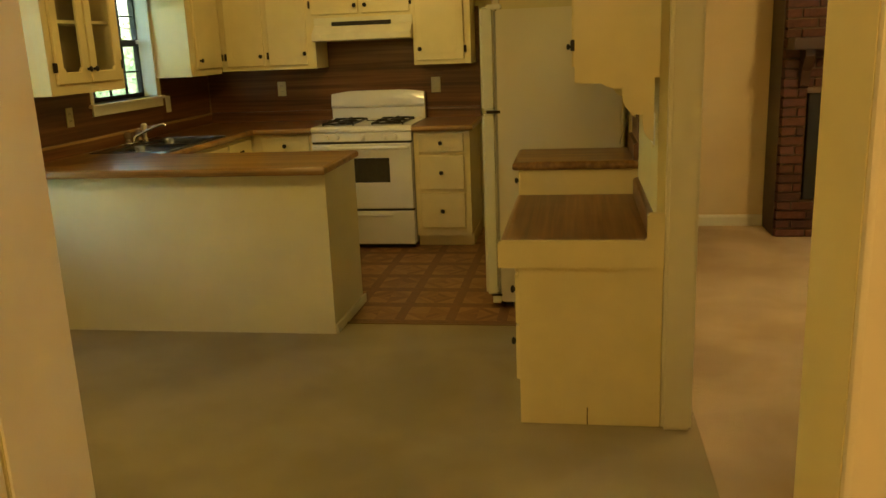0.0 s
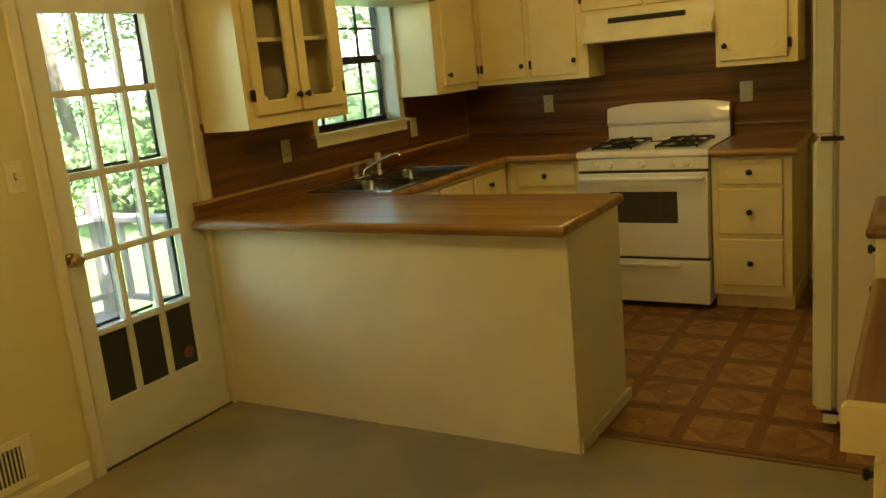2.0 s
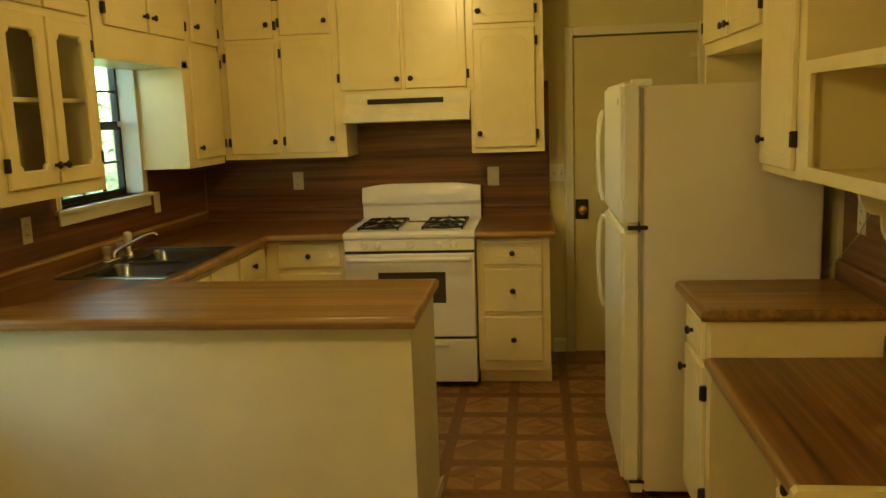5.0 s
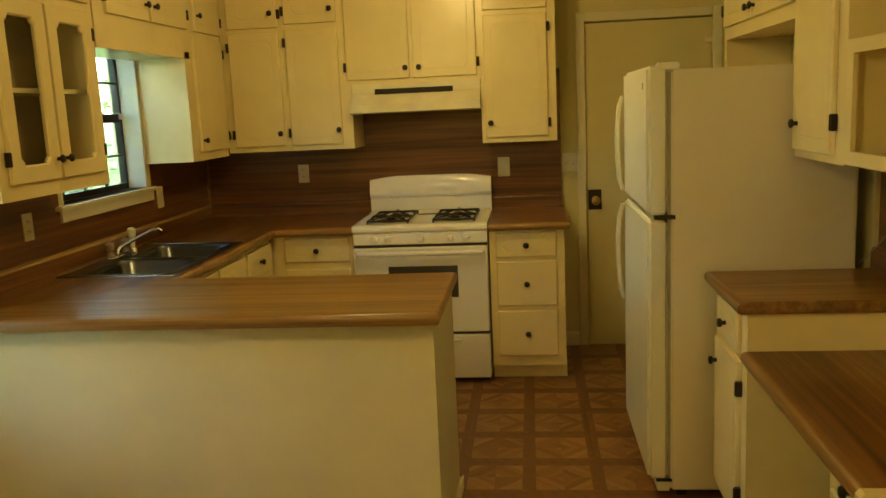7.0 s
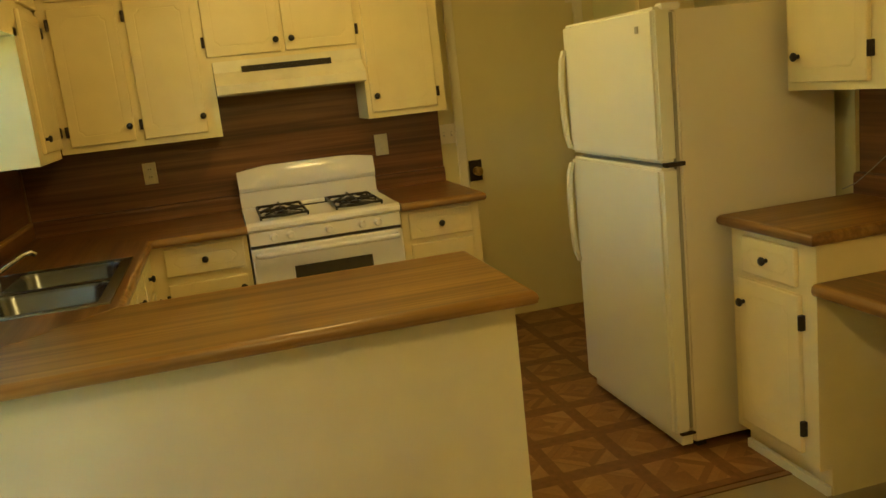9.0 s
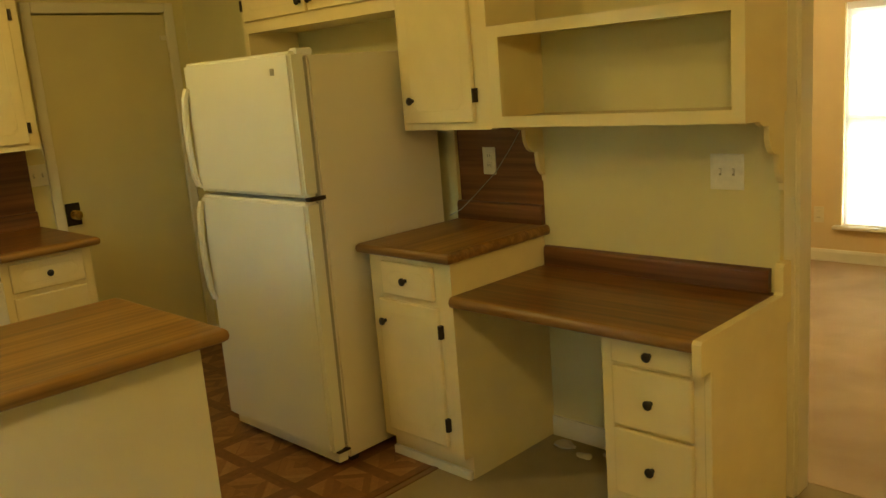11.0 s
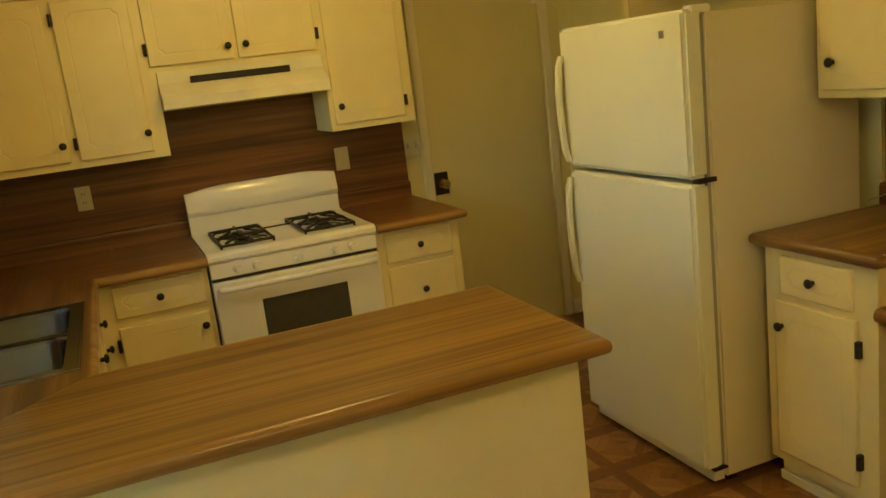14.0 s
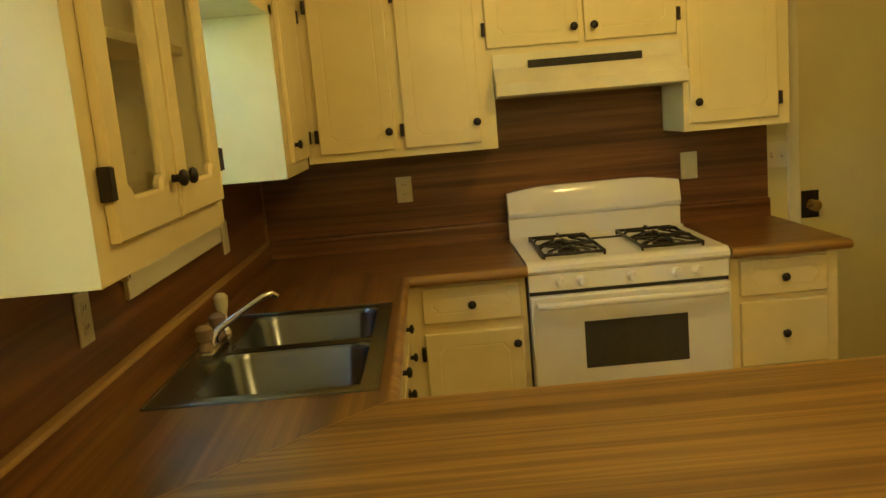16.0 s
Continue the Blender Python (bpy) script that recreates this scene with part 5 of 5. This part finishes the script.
def tree(place, height, spread, count, low, seed, label):
    rnd = random.Random(seed)
    t = thing("tree", place, label, "tree", "woodland trees")
    o = Vector(place)
    bm = bmesh.new()
    lean = rnd.uniform(-0.4, 0.4)
    trunk = [o + Vector((lean * k / 6, 0.15 * math.sin(k + seed), height * k / 6 - 0.3)) for k in range(7)]
    tube(bm, trunk, [0.15 * (1 - 0.13 * k) for k in range(7)], 9)
    part("trunk", bm, BARK, t, smooth=True)
    cs = []
    bm = bmesh.new()
    for k in range(14):
        h = low + (1 - low) * rnd.random()
        a = rnd.uniform(0, 6.28)
        st_ = o + Vector((lean * h, 0, height * h - 0.3))
        reach = spread * rnd.uniform(0.45, 1.0) * (1.25 - h * 0.7)
        en = st_ + Vector((math.cos(a) * reach, math.sin(a) * reach, rnd.uniform(0.1, 0.9)))
        tube(bm, [st_, (st_ + en) / 2 + Vector((0, 0, 0.15)), en], [0.045, 0.03, 0.012], 6)
        cs += [(en, spread * 0.28), ((st_ + en) / 2, spread * 0.22)]
    part("limb", bm, BARK, t, smooth=True)
    bm = bmesh.new()
    leaves(bm, cs, count, 0.115, rnd)
    part("crown", bm, LEAF, t, "bright green leaves", kind="stuff")
    return t


protos = [tree((-9.0, 9.0, -0.3), 7.5, 2.6, 8500, 0.22, 1, "leafy green tree at the edge of the yard"), tree((-8.0, 12.5, -0.3), 8.5, 3.0, 8500, 0.3, 2, "leafy green tree at the edge of the yard")]
for k in range(20):
    ang = radians(100 + k * 6.4)
    rad_ = 10.5 + rng.uniform(0, 9)
    x, y = -1.5 + rad_ * math.cos(ang + 0.0), 4.5 + rad_ * math.sin(ang)
    if (x > -6 and y < 12) or y < 1:
        continue
    s = rng.uniform(0.85, 1.25)
    c = copy_thing(protos[k % 2], pose(x, y, -0.25, 0, 0, rng.uniform(0, 360)))
    c.scale = (s, s, s)
shrub = thing("shrub", (-7.5, 7.0, -0.35), "low leafy shrub in dappled light", "shrub", "woodland shrubs")
bm = bmesh.new()
o = Vector((-7.5, 7.0, -0.35))
for k in range(9):
    a = k * 0.7
    tube(bm, [o, o + Vector((math.cos(a) * 0.3, math.sin(a) * 0.3, 0.5)), o + Vector((math.cos(a) * 0.8, math.sin(a) * 0.8, 1.0))], [0.02, 0.015, 0.006], 5)
part("stem", bm, BARK, shrub)
bm = bmesh.new()
leaves(bm, [(o + Vector((math.cos(k) * 0.6, math.sin(k) * 0.7, 0.35 + 0.5 * (k % 3) / 2)), 0.55) for k in range(8)], 1500, 0.12, random.Random(9))
part("foliage", bm, LEAF, shrub, kind="stuff")
for k in range(16):
    ang = radians(105 + k * 7.2)
    rad_ = rng.uniform(8.5, 13.0)
    x, y = -1.5 + rad_ * math.cos(ang), 4.5 + rad_ * math.sin(ang)
    c = copy_thing(shrub, pose(x, y, -0.35, 0, 0, rng.uniform(0, 360)))
    s = rng.uniform(0.9, 1.8)
    c.scale = (s, s, s)

# ---- pieces: bricks and floor tiles ----
bk = {}


def brick_mesh(w):
    if w not in bk:
        b = box(bmesh.new(), -w / 2, -0.006, -0.0275, w / 2, 0.012, 0.0275, 0.003, 1)
        me = bpy.data.meshes.new("brick")
        b.to_mesh(me)
        b.free()
        me.materials.append(BRICK)
        bk[w] = me
    return bk[w]


base = fp.location
for course in range(36):
    z = 0.034 + course * 0.0675
    if z > H - 0.03:
        break
    x = FX0 + (0.0 if course % 2 == 0 else -0.105)
    while x < 3.95:
        a, b_ = max(x, FX0), min(x + 0.2, 3.95)
        if 0.27 < z < 1.05:
            b_ = min(b_, 3.16)
        if b_ - a > 0.04:
            ob = new("brick", brick_mesh(round(b_ - a, 3)))
            ob.parent = fp
            ob.location = Vector(((a + b_) / 2, FY + rng.uniform(-0.002, 0.002), z)) - base
        x += 0.21
for course in range(36):
    z = 0.034 + course * 0.0675
    if z > H - 0.03:
        break
    for k in range(2):
        y = FY + 0.12 + k * 0.21
        if y < NY - 0.12:
            ob = new("brick", brick_mesh(0.2))
            ob.parent = fp
            ob.rotation_euler = (0, 0, radians(-90))
            ob.location = Vector((FX0, y, z)) - base
TW, TH = 0.286, 0.3065
tb = box(bmesh.new(), -TW / 2 + 0.0002, -TH / 2 + 0.0002, -0.003, TW / 2 - 0.0002, TH / 2 - 0.0002, 0.0)
tm = bpy.data.meshes.new("tile")
tb.to_mesh(tm)
tb.free()
tm.materials.append(TILE)
for i in range(-3, 5):
    for j in range(0, 9):
        cx, cy = 0.445 + i * TW, 5.11 + j * TH
        if cx < -0.9 or cx > PX or cy - TH / 2 < CARPET_Y - 0.1 or cy > NY:
            continue
        ob = new("tile", tm)
        ob.parent = vinyl
        ob.location = (cx, cy, 0.0002 * ((i + j) % 2))
